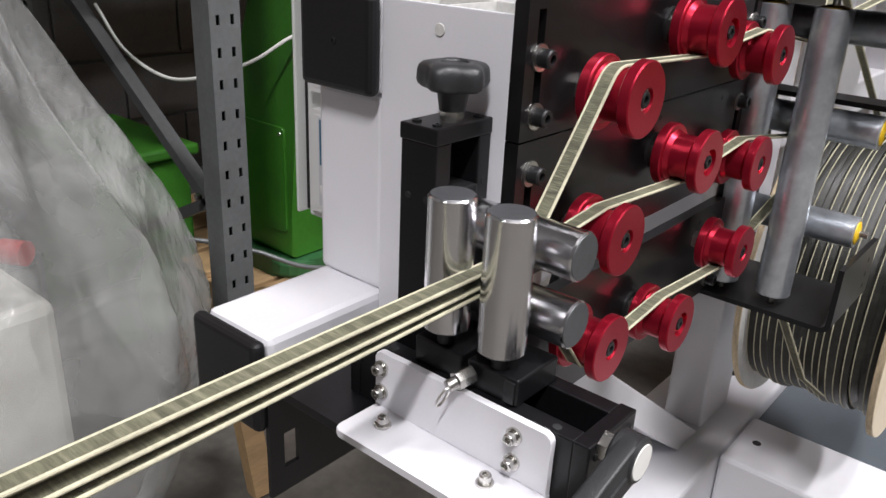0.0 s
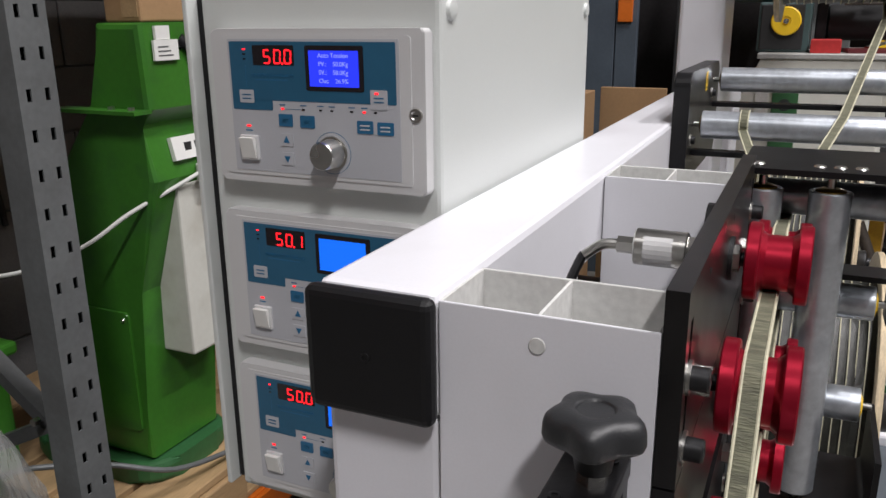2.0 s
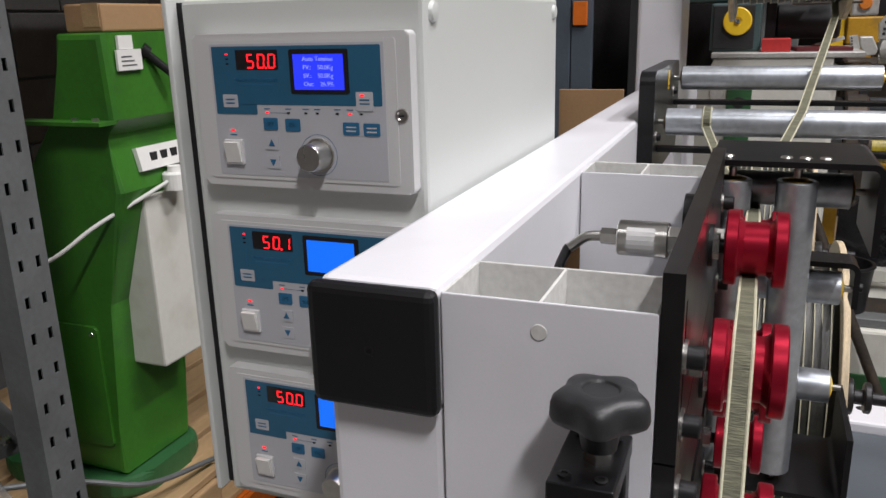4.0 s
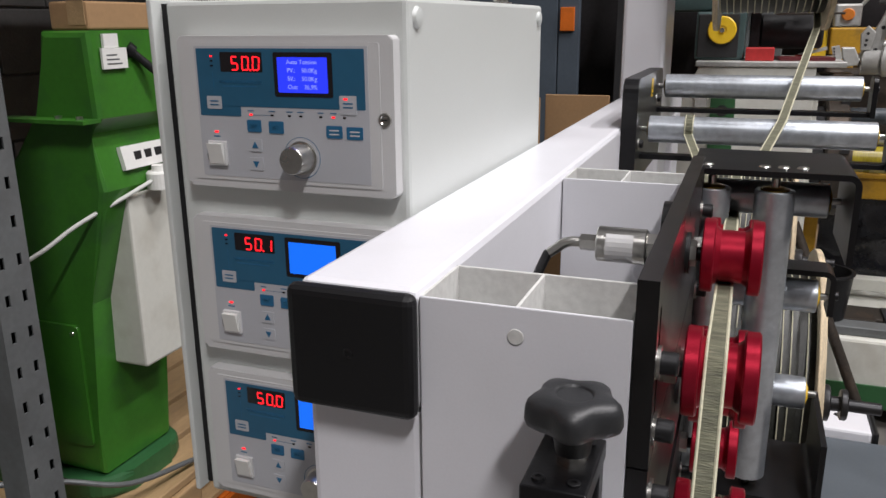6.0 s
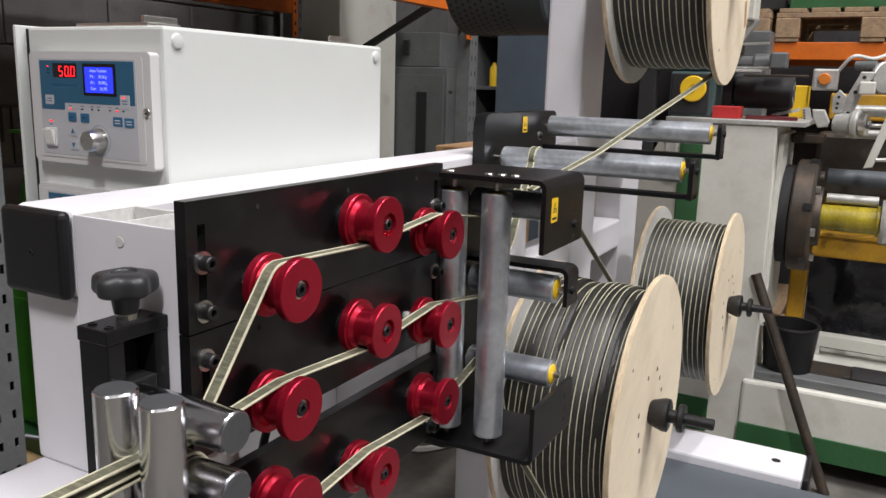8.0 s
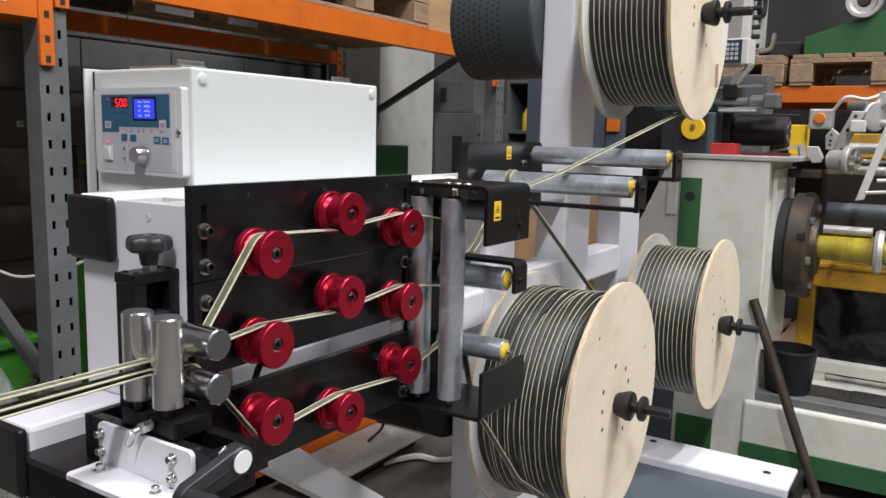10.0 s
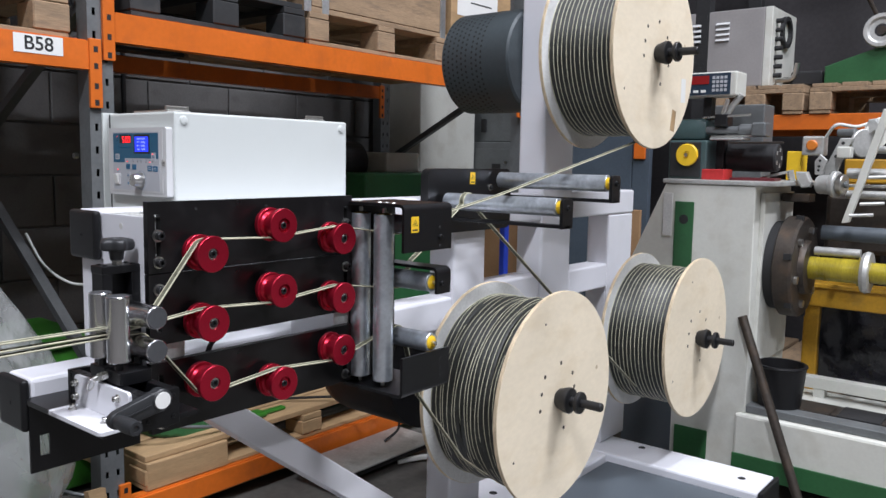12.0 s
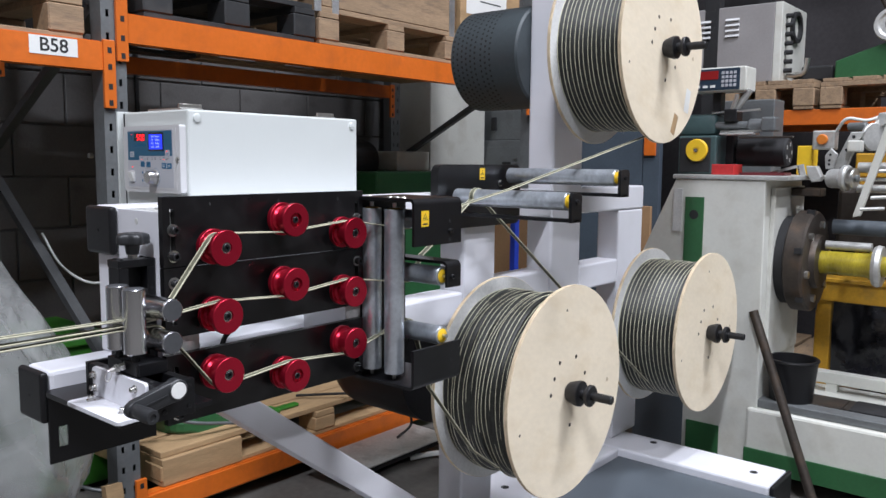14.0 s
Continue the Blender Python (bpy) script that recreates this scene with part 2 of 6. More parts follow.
def pipe(pts, r, seg=10, bm=None, smooth_steps=6):
    """A round cable or rod along a smooth line through pts."""
    bm = bm or bmesh.new()
    P = [Vector(p) for p in pts]
    if smooth_steps > 1 and len(P) > 2:
        out = []
        Q = [P[0] * 2 - P[1], *P, P[-1] * 2 - P[-2]]
        for i in range(1, len(Q) - 2):
            for k in range(smooth_steps):
                t = k / smooth_steps
                a, b, c, d = Q[i - 1], Q[i], Q[i + 1], Q[i + 2]
                out.append(0.5 * (2 * b + (c - a) * t + (2 * a - 5 * b + 4 * c - d) * t * t + (3 * b - 3 * c + d - a) * t ** 3))
        P = out + [P[-1]]
    rings, side = [], None
    for i, p in enumerate(P):
        d = (P[min(i + 1, len(P) - 1)] - P[max(i - 1, 0)]).normalized()
        if side is None:
            side = d.orthogonal().normalized()
        side = (side - d * side.dot(d)).normalized()
        up = d.cross(side)
        rings.append([bm.verts.new(p + r * (math.cos(2 * math.pi * k / seg) * side + math.sin(2 * math.pi * k / seg) * up)) for k in range(seg)])
    for a, b in zip(rings, rings[1:]):
        for k in range(seg):
            bm.faces.new((a[k], a[(k + 1) % seg], b[(k + 1) % seg], b[k]))
    bm.faces.new(rings[0][::-1]), bm.faces.new(rings[-1])
    return bm


def screw(at, axis, head=0.007, tall=0.008, parent=None, name="socket_screw", washer=True, m=None):
    """A socket-head cap screw with its washer, as a part."""
    at, axis = Vector(at), Vector(axis).normalized()
    bm = bmesh.new()
    if washer:
        lathe(at, axis, [(0, 0), (0, head * 1.45), (0.0018, head * 1.45), (0.0018, 0)], 20, bm)
        for f in bm.faces:
            f.material_index = 1
    n = len(bm.faces)
    w = 0.0018 if washer else 0
    lathe(at, axis, [(w, 0), (w, head), (w + tall * 0.88, head), (w + tall, head * 0.86), (w + tall, head * 0.5), (w + tall * 0.45, head * 0.5), (w + tall * 0.45, 0)], 18, bm)
    bm.faces.ensure_lookup_table()
    for f in bm.faces[n:]:
        f.material_index = 0
    return part(name, bm, [m or OXIDE, STEEL], parent, smooth=True)


def words(name, body, size, m, material, parent, bold=0.0):
    """Flat lettering, as a mesh, centred on the pose m in world space."""
    cu = bpy.data.curves.new(name, "FONT")
    cu.body, cu.size, cu.extrude, cu.align_x, cu.align_y, cu.offset = body, size, 0.0002, "CENTER", "CENTER", bold
    tmp = bpy.data.objects.new(name, cu)
    me = bpy.data.meshes.new_from_object(tmp)
    bpy.data.objects.remove(tmp)
    bm = bmesh.new()
    bm.from_mesh(me)
    bm.transform(m)
    bpy.data.meshes.remove(me)
    return part(name, bm, material, parent)


# ---------------------------------------------------------------- hall
solid("floor", box((-9, -6, -0.1), (9, 12, 0)), CONCRETE, "worn grey concrete workshop floor", "floor", kind="structure")
solid("ceiling", box((-9, -6, 6.8), (9, 12, 6.9)), ROOF, "pale workshop ceiling high above", "ceiling", kind="structure")
solid("wall_east", box((8.8, -6, 0), (9, 12, 6.8)), BLOCK, "pale block workshop wall", "wall", kind="structure")
solid("wall_south", box((-9, -6.2, 0), (9, -6, 6.8)), BLOCK, "pale block workshop wall", "wall", kind="structure")
solid("wall_north", box((-9, 5.6, 0), (9, 5.8, 6.8)), BLOCK, "pale block workshop wall", "wall", kind="structure")
wall_west = solid("wall_west", box((-2.5, -6, 0), (-2.355, 9, 6.8)), BLOCK, "grey painted concrete block wall behind the racking", "wall", kind="structure")

# ---------------------------------------------------------------- the let-off machine: welded white frame
X0, X1 = -0.309, -0.227          # back and front face of the frame tubes
frame_ob = thing("machine_frame", (-0.27, 1.6, 0), "white powder-coated welded steel frame of a tape let-off machine", "machine frame")
part("top_beam", box((X0, 0.684, 0.992), (X1, 2.655, 1.073), 0.006), WHITE, frame_ob)
part("front_post", box((X0 + 0.001, 0.688, 0.815), (X1 - 0.001, 0.768, 0.991), 0.005), WHITE, frame_ob)
part("lower_arm", box((X0, 0.560, 0.733), (X1, 1.62, 0.815), 0.007), WHITE, frame_ob)
part("middle_post", box((X0, 1.622, 0.19), (X1, 1.76, 0.991), 0.006), WHITE, frame_ob)
part("tall_post", box((X0 - 0.004, 2.038, 0.19), (X1 + 0.004, 2.21, 2.1), 0.008), WHITE, frame_ob)
part("rear_post", box((X0, 2.472, 0.19), (X1 - 0.001, 2.653, 0.991), 0.006), WHITE, frame_ob)
part("cross_tube", box((X0, 2.212, 0.745), (X1, 2.471, 0.826), 0.006), WHITE, frame_ob)
part("cross_tube", box((X0, 1.762, 0.752), (X1, 2.036, 0.832), 0.006), WHITE, frame_ob)
part("foot_beam", box((-0.37, 0.9, 0.06), (-0.165, 2.404, 0.19), 0.008), WHITE, frame_ob)
part("foot_beam", box((-0.37, 2.406, 0.06), (0.33, 2.580, 0.19), 0.008), WHITE, frame_ob)
part("foot_beam_cap", box((0.331, 2.404, 0.058), (0.346, 2.582, 0.192), 0.008), RUBBER, frame_ob, "black plastic end cap")
part("foot_beam", box((-0.163, 1.565, 0.06), (0.36, 1.747, 0.19), 0.008), WHITE, frame_ob)
part("foot_beam_cap", box((0.361, 1.563, 0.058), (0.378, 1.749, 0.192), 0.008), RUBBER, frame_ob, "black plastic end cap")
for hx in (-0.123, 0.29):
    part("bolt_hole", cyl((hx, 1.655, 0.1885), (hx, 1.655, 0.1905), 0.0085), DARK, frame_ob, "dark bolt hole")
part("base_panel", box((-0.163, 1.749, 0.1), (0.40, 2.402, 0.165), 0.003), BASEGREY, frame_ob, "slate grey base panel")
brace_pts = [(0.80, 0.733), (0.89, 0.733), (1.70, 0.122), (1.70, 0.06), (1.66, 0.085)]
part("diagonal_brace", prism(brace_pts, "x", X0 + 0.002, X1 - 0.002, bev=0.004), WHITE, frame_ob)
for yy in (0.9, 2.3):
    part("levelling_foot", cyl((-0.27, yy, 0), (-0.27, yy, 0.062), 0.03), OXIDE, frame_ob)
for hx, hy in ((-0.100, 2.535), (0.256, 2.492), (-0.268, 1.885)):
    part("bolt_hole", lathe((hx, hy, 0.1885), (0, 0, 1), [(0, 0), (0.0025, 0.0), (0.0025, 0.011), (0.001, 0.013)], 20), DARK, frame_ob)
# rounded black end caps with a centre screw
for y0, z0, z1 in ((0.684, 0.992, 1.073), (0.560, 0.732, 0.815)):
    cap = part("end_cap", box((X0 - 0.002, y0 - 0.014, z0), (X1 + 0.002, y0 - 0.0005, z1), 0.008, seg=3), RUBBER, frame_ob, "black moulded plastic end cap")
    part("cap_screw", lathe(((X0 + X1) / 2, y0 - 0.0135, (z0 + z1) / 2), (0, -1, 0), [(0, 0.0035), (0.0012, 0.0032), (0.0012, 0.0018), (0.0003, 0.0018), (0.0003, 0)], 16), OXIDE, cap)


def mount_tube(y0, y1, z0):
    """A vertical twin-cell tube with an open top."""
    w, xm = 0.0019, -0.166
    ob = part("mount_tube", box((X1 + 0.001, y0, z0), (-0.0998, y0 + w, 1.07), 0.0012), WHITE, frame_ob, "open-topped twin-cell mounting tube")
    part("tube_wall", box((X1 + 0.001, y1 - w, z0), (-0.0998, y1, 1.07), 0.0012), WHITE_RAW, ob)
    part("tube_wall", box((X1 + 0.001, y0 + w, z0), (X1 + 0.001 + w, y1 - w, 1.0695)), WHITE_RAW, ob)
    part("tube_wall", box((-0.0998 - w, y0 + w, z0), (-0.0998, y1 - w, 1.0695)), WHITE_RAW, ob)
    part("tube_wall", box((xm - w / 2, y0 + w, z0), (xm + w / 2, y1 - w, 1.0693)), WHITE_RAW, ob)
    return ob


mount_tube(0.684, 0.752, 0.79)
mount_tube(1.082, 1.148, 0.7235)
part("drain_hole", lathe((-0.166, 0.6835, 1.052), (0, -1, 0), [(0, 0), (0.0006, 0), (0.0006, 0.0045), (0.0, 0.005)], 20), WHITE_RAW, frame_ob)

# ---------------------------------------------------------------- pulley plates
PX0, PX1 = -0.0993, -0.0873
PROWS = ((0.982, 1.094), (0.868, 0.9805), (0.726, 0.840))


def pulley_plate(z0, z1, slots):
    ob = thing("pulley_plate", (PX1, 0.9, z0), "black anodised plate that carries three red guide pulleys", "machine plate", "pulley plates")
    # the plate is built of strips so that the end slots go through it
    bm = bmesh.new()
    y0, y1 = 0.683, 1.119
    sy = (0.700, 1.102)
    h = 0.0045
    s0, s1 = z0 + 0.02, z1 - 0.02
    box((PX0, y0, z0), (PX1, sy[0] - h, z1), 0, bm)
    box((PX0, sy[0] + h, z0), (PX1, sy[1] - h, z1), 0, bm)
    box((PX0, sy[1] + h, z0), (PX1, y1, z1), 0, bm)
    for s in sy:
        box((PX0, s - h, z0), (PX1, s + h, s0), 0, bm)
        box((PX0, s - h, s1), (PX1, s + h, z1), 0, bm)
    bmesh.ops.remove_doubles(bm, verts=bm.verts, dist=0.00005)
    seen = {}
    dead = set()
    for f in bm.faces:
        key = tuple(round(c, 5) for c in f.calc_center_median())
        if key in seen:
            dead |= {f, seen[key]}
        seen[key] = f
    bmesh.ops.delete(bm, geom=list(dead), context="FACES")
    part("plate", bm, PLATE, ob)
    for z in slots:
        for s in sy:
            screw((PX1, s, z), (1, 0, 0), 0.0068, 0.010, ob)
    for y in (0.765, 0.906, 1.048):
        part("pin_hole", lathe((PX1 + 0.0003, y + 0.004, z1 - 0.014), (1, 0, 0), [(0, 0.0), (0.0002, 0.0022), (0.0, 0.0026)], 12), DARK, ob)
    return ob


pulley_plate(*PROWS[0], (1.041, 0.999))
pulley_plate(*PROWS[1], (0.956,))
pulley_plate(*PROWS[2], (0.742,))

TX = -0.0570                    # the tapes' centre line


def guide_pulley(y, z, hub):
    ob = thing("guide_pulley", (PX1, y, z), "red anodised flanged guide pulley on a black plate", "pulley", "red guide pulleys")
    x0 = -0.0755
    R, g = 0.029, 0.0205
    prof = [(0, 0.0), (0, R - 0.001), (0.001, R), (0.0085, R), (0.0095, R - 0.001), (0.0095, 0.0235), (0.0135, g), (0.0305, g), (0.0345, 0.0235), (0.0345, R - 0.001), (0.0355, R), (0.043, R), (0.044, R - 0.001)]
    prof += [(0.044, 0.0095), (0.0400, 0.0085), (0.0400, 0.0)] if hub == "cap" else [(0.044, 0.0125), (0.0385, 0.0118), (0.0385, 0.0)]
    part("wheel", lathe((x0, y, z), (1, 0, 0), prof, 48), RED, ob, smooth=True)
    part("bearing", lathe((x0 + 0.0403, y, z), (1, 0, 0), [(0, 0.0085), (0.0012, 0.0085), (0.0012, 0.0055), (0, 0.005)], 28), STEEL if hub == "cap" else RED, ob, smooth=True)
    bolt = bmesh.new()
    lathe((x0 + 0.0385, y, z), (1, 0, 0), [(0, 0.0), (0, 0.0065), (0.0042, 0.0065), (0.005, 0.0055), (0.005, 0.0034), (0.002, 0.0034), (0.002, 0)], 6 if hub != "cap" else 24, bolt)
    part("centre_bolt", bolt, OXIDE, ob)
    part("spindle", cyl((PX1, y, z), (x0, y, z), 0.0055), OXIDE, ob)
    part("lock_nut", cyl((PX1, y, z), (PX1 + 0.0075, y, z), 0.0105, seg=6), STEEL, ob)
    if hub != "cap":
        part("washer", lathe((PX1, y, z), (1, 0, 0), [(0, 0), (0, 0.0165), (0.003, 0.0165), (0.003, 0)], 32), OXIDE, ob)
    return ob


PULLEYS = []                    # (object, turning sense of its top towards the front)
PY = (0.762, 0.904, 1.047)
PZ = ((1.012, 1.050, 1.018), (0.901, 0.937, 0.907), (0.804, 0.774, 0.808))
SENSE = ((1, -1, 1), (1, -1, 1), (-1, 1, -1))
for r in range(3):
    for c in range(3):
        ob = guide_pulley(PY[c], PZ[r][c], "open" if c == 1 else "cap")
        PULLEYS.append((ob, SENSE[r][c]))

# ---------------------------------------------------------------- nip rollers and slides
VR = 0.0163
for cx in (-0.031, -0.078):
    ob = thing("nip_roller", (cx, 0.60, 0.86), "polished steel upright nip roller with a dull end", "roller", "nip rollers")
    part("barrel", cyl((cx, 0.60, 0.870), (cx, 0.60, 0.9655), VR, bev=0.0012, seg=40), CHROME, ob, smooth=True)
    part("end_face", lathe((cx, 0.60, 0.9656), (0, 0, 1), [(0, 0), (0.0004, 0), (0.0004, VR - 0.0018), (0, VR - 0.0015)], 36), CHROME_END, ob)
    part("spindle", cyl((cx, 0.60, 0.846), (cx, 0.60, 0.871), 0.006), OXIDE, ob)
CHROME_X = CHROME.copy()
CHROME_X.node_tree.nodes["Mapping"].inputs["Scale"].default_value = (0.15, 1, 1)
for cy, cz in ((0.645, 0.931), (0.644, 0.882)):
    ob = thing("nip_roller", (-0.06, cy, cz), "polished steel level nip roller with a dull end", "roller", "nip rollers")
    part("barrel", cyl((-0.107, cy, cz), (-0.003, cy, cz), 0.0172, bev=0.0012, seg=40), CHROME_X, ob, smooth=True)
    part("end_face", lathe((-0.0029, cy, cz), (1, 0, 0), [(0, 0), (0.0004, 0), (0.0004, 0.0155), (0, 0.0158)], 36), CHROME_END, ob)
    part("spindle", cyl((-0.128, cy, cz), (-0.106, cy, cz), 0.006), OXIDE, ob)

slide = thing("roller_slide", (-0.126, 0.652, 0.79), "black upright slide block that carries the level rollers", "slide unit")
bm = bmesh.new()
sx0, sx1, sy0, sy1 = -0.145, -0.112, 0.622, 0.683
box((sx0, sy0, 0.79), (sx1, sy0 + 0.016, 0.985), 0.001, bm)
box((sx0, sy1 - 0.014, 0.79), (sx1, sy1, 0.985), 0.001, bm)
box((sx0, sy0 + 0.016, 0.79), (sx0 + 0.01, sy1 - 0.014, 0.985), 0, bm)
part("body", bm, BLACK, slide)
part("cap_plate", box((sx0 - 0.001, sy0 - 0.001, 0.985), (sx1 + 0.001, sy1, 0.997), 0.0012), BLACK, slide)
part("slider", box((sx0 + 0.011, sy0 + 0.017, 0.862), (sx1 + 0.002, sy1 - 0.015, 0.95), 0.0015), OXIDE, slide)
for dx in (0.007, 0.026):
    for dy in (0.008, 0.052):
        screw((sx0 + dx, sy0 + dy, 0.997), (0, 0, 1), 0.0035, 0.0015, slide, washer=False)
for zz in (0.95, 0.90, 0.84):
    for dy in (0.007, 0.054):
        part("screw_hole", lathe((sx1 + 0.0001, sy0 + dy, zz), (1, 0, 0), [(0, 0), (0.0003, 0), (0.0003, 0.0022), (0, 0.0026)], 12), DARK, slide)
for dx in (0.008, 0.025):
    part("screw_hole", lathe((sx0 + dx, sy0 - 0.0001, 0.945), (0, -1, 0), [(0, 0), (0.0003, 0), (0.0003, 0.0022), (0, 0.0026)], 12), DARK, slide)
kx, ky = -0.1245, 0.652
part("lock_nut", cyl((kx, ky, 0.997), (kx, ky, 1.004), 0.0085, seg=6), STEEL, slide)
knob = thing("star_knob", (kx, ky, 1.004), "dark grey five-lobed plastic star knob on the slide", "knob")
grip = bmesh.new()
rings = []
for z, f, c in ((1.0192, 0.55, 0.4), (1.0196, 0.86, 0.9), (1.0215, 0.96, 1), (1.0245, 1.0, 1), (1.0310, 0.985, 1), (1.0345, 0.94, 1), (1.0366, 0.85, 0.9), (1.0378, 0.68, 0.6), (1.0383, 0.47, 0.1), (1.0378, 0.42, 0), (1.0366, 0.39, 0), (1.0364, 0.2, 0)):
    rings.append([grip.verts.new((kx + f * (0.0243 + 0.0027 * c * math.cos(5 * a + 0.9)) * math.cos(a), ky + f * (0.0243 + 0.0027 * c * math.cos(5 * a + 0.9)) * math.sin(a), z)) for a in [2 * math.pi * k / 90 for k in range(90)]])
for A, B in zip(rings, rings[1:]):
    for k in range(90):
        grip.faces.new((A[k], A[(k + 1) % 90], B[(k + 1) % 90], B[k]))
grip.faces.new(rings[0][::-1])
grip.faces.new(rings[-1])
part("grip", grip, GREYPLASTIC, knob, smooth=True)
part("boss", cyl((kx, ky, 1.004), (kx, ky, 1.0205), 0.0095, 0.0120), GREYPLASTIC, knob, smooth=True)

# black angle on the arm, with adjusting slots
ang = thing("mounting_angle", (-0.226, 0.6, 0.665), "black folded mounting angle with slots on the lower arm", "bracket")
bm = bmesh.new()
box((X1 + 0.0005, 0.555, 0.665), (-0.2225, 0.57, 0.786), 0, bm)
box((X1 + 0.0005, 0.585, 0.665), (-0.2225, 0.74, 0.786), 0, bm)
box((X1 + 0.0005, 0.57, 0.665), (-0.2225, 0.585, 0.69), 0, bm)
box((X1 + 0.0005, 0.57, 0.724), (-0.2225, 0.585, 0.786), 0, bm)
part("upright_leg", bm, BLACK, ang)
part("top_leg", prism(rounded(X1 + 0.0005, 0.012, 0.55, 0.70, 0.012, corners=(1, 0, 0, 0)), "z", 0.7785, 0.7865, bev=0.001), BLACK, ang)

foot = thing("white_angle_bracket", (-0.05, 0.57, 0.7865), "white coated angle bracket with socket screws", "bracket")
part("foot_leg", prism(rounded(-0.128, 0.024, 0.540, 0.5875, 0.006, corners=(1, 1, 0, 0)), "z", 0.7868, 0.7925, bev=0.001), WHITE, foot)
part("upright_leg", prism(rounded(-0.128, 0.024, 0.7926, 0.838, 0.005, corners=(0, 0, 1, 1)), "y", 0.582, 0.5876, bev=0.001), WHITE, foot)
for sx in (-0.121, -0.003):
    for sz in (0.826, 0.806):
        screw((sx, 0.582, sz), (0, -1, 0), 0.0042, 0.006, foot, m=STEEL)
for sx in (-0.104, -0.012):
    screw((sx, 0.566, 0.7925), (0, 0, 1), 0.0042, 0.006, foot, m=STEEL)

cross = thing("cross_slide", (-0.05, 0.62, 0.7866), "black level slide under the upright rollers, with a crank", "slide unit")
cx0, cx1, cy0, cy1, cz0, cz1 = -0.15, 0.036, 0.588, 0.645, 0.7868, 0.838
bm = bmesh.new()
box((cx0, cy0, cz0), (cx1, cy0 + 0.014, cz1), 0.001, bm)
box((cx0, cy1 - 0.014, cz0), (cx1, cy1, cz1), 0.001, bm)
box((cx0, cy0 + 0.014, cz0), (cx1, cy1 - 0.014, cz0 + 0.014), 0, bm)
part("body", bm, BLACK, cross)
part("end_plate", box((cx1, cy0 - 0.001, cz0), (cx1 + 0.012, cy1 + 0.001, cz1 + 0.001), 0.0012), BLACK, cross)
part("end_plate", box((cx0 - 0.010, cy0 - 0.001, cz0), (cx0, cy1 + 0.001, cz1 + 0.001), 0.0012), BLACK, cross)
for dy in (0.009, 0.048):
    for dz in (0.012, 0.042):
        screw((cx1 + 0.012, cy0 + dy, cz0 + dz), (1, 0, 0), 0.0036, 0.0015, cross, washer=False)
for x in (-0.12, -0.02, 0.02):
    part("screw_hole", lathe((x, cy0 + 0.006, cz1 + 0.0001), (0, 0, 1), [(0, 0), (0.0003, 0), (0.0003, 0.0028), (0, 0.0032)], 12), DARK, cross)
for cx in (-0.031, -0.078):
    part("roller_carrier", box((cx - 0.021, cy0 + 0.004, 0.8385), (cx + 0.021, cy1 - 0.006, 0.858), 0.0015), BLACK, cross)
part("carrier_notch", box((-0.02, cy0 + 0.002, 0.840), (-0.012, cy0 + 0.006, 0.856), 0.0006), OXIDE, cross)
# spring plunger with a pull ring
part("plunger", cyl((-0.046, 0.590, 0.850), (-0.049, 0.577, 0.848), 0.0065, seg=6), STEEL, cross)
part("plunger_pin", cyl((-0.049, 0.577, 0.848), (-0.051, 0.571, 0.846), 0.0042), STEEL, cross)
ring_pts = [(-0.052 + 0.0035 * math.sin(a), 0.571 - 0.003 + 0.005 * math.cos(a), 0.839 + 0.0085 * math.sin(a)) for a in [i * math.pi / 8 for i in range(17)]]
part("pull_ring", pipe(ring_pts, 0.0009, 6), STEEL, cross)

crank = thing("hand_crank", (0.05, 0.605, 0.83), "dark grey plastic hand crank with a round handle", "crank")
part("collar", cyl((0.048, 0.604, 0.834), (0.056, 0.604, 0.834), 0.010, seg=6), STEEL, crank)
part("hub", cyl((0.056, 0.604, 0.834), (0.074, 0.604, 0.834), 0.0155, bev=0.002), GREYPLASTIC, crank, smooth=True)
hub_pts, arm_end = (0.604, 0.834), (0.540, 0.820)
dvec = Vector((arm_end[0] - hub_pts[0], arm_end[1] - hub_pts[1])).normalized()
nrm = Vector((-dvec.y, dvec.x))
outline = []
for cpt, rr, flip in ((hub_pts, 0.0155, 0), (arm_end, 0.0115, 1)):
    base_a = math.atan2(nrm.y, nrm.x) + (math.pi if flip else 0)
    for i in range(9):
        a = base_a + (math.pi * i / 8) * 1.0
        outline.append((cpt[0] + rr * math.cos(a), cpt[1] + rr * math.sin(a)))
part("arm", prism(outline, "x", 0.060, 0.0725, bev=0.002), GREYPLASTIC, crank, smooth=True)
part("arm_rib", box((0.0725, -0.024, -0.001), (0.0738, 0.014, 0.001)), GREYPLASTIC, None).matrix_world = Matrix.Translation((0, 0.574, 0.8275)) @ Matrix.Rotation(math.atan2(-dvec.y, -dvec.x), 4, "X")
rib = bpy.context.scene.objects["arm_rib"]
rib.parent = crank
rib.matrix_parent_inverse = Matrix.Translation(-Vector(crank.location))
part("hub_disc", lathe((0.074, 0.604, 0.834), (1, 0, 0), [(0, 0), (0.0006, 0), (0.0006, 0.0115), (0, 0.0118)], 28), PAPER, crank, "white hub disc")
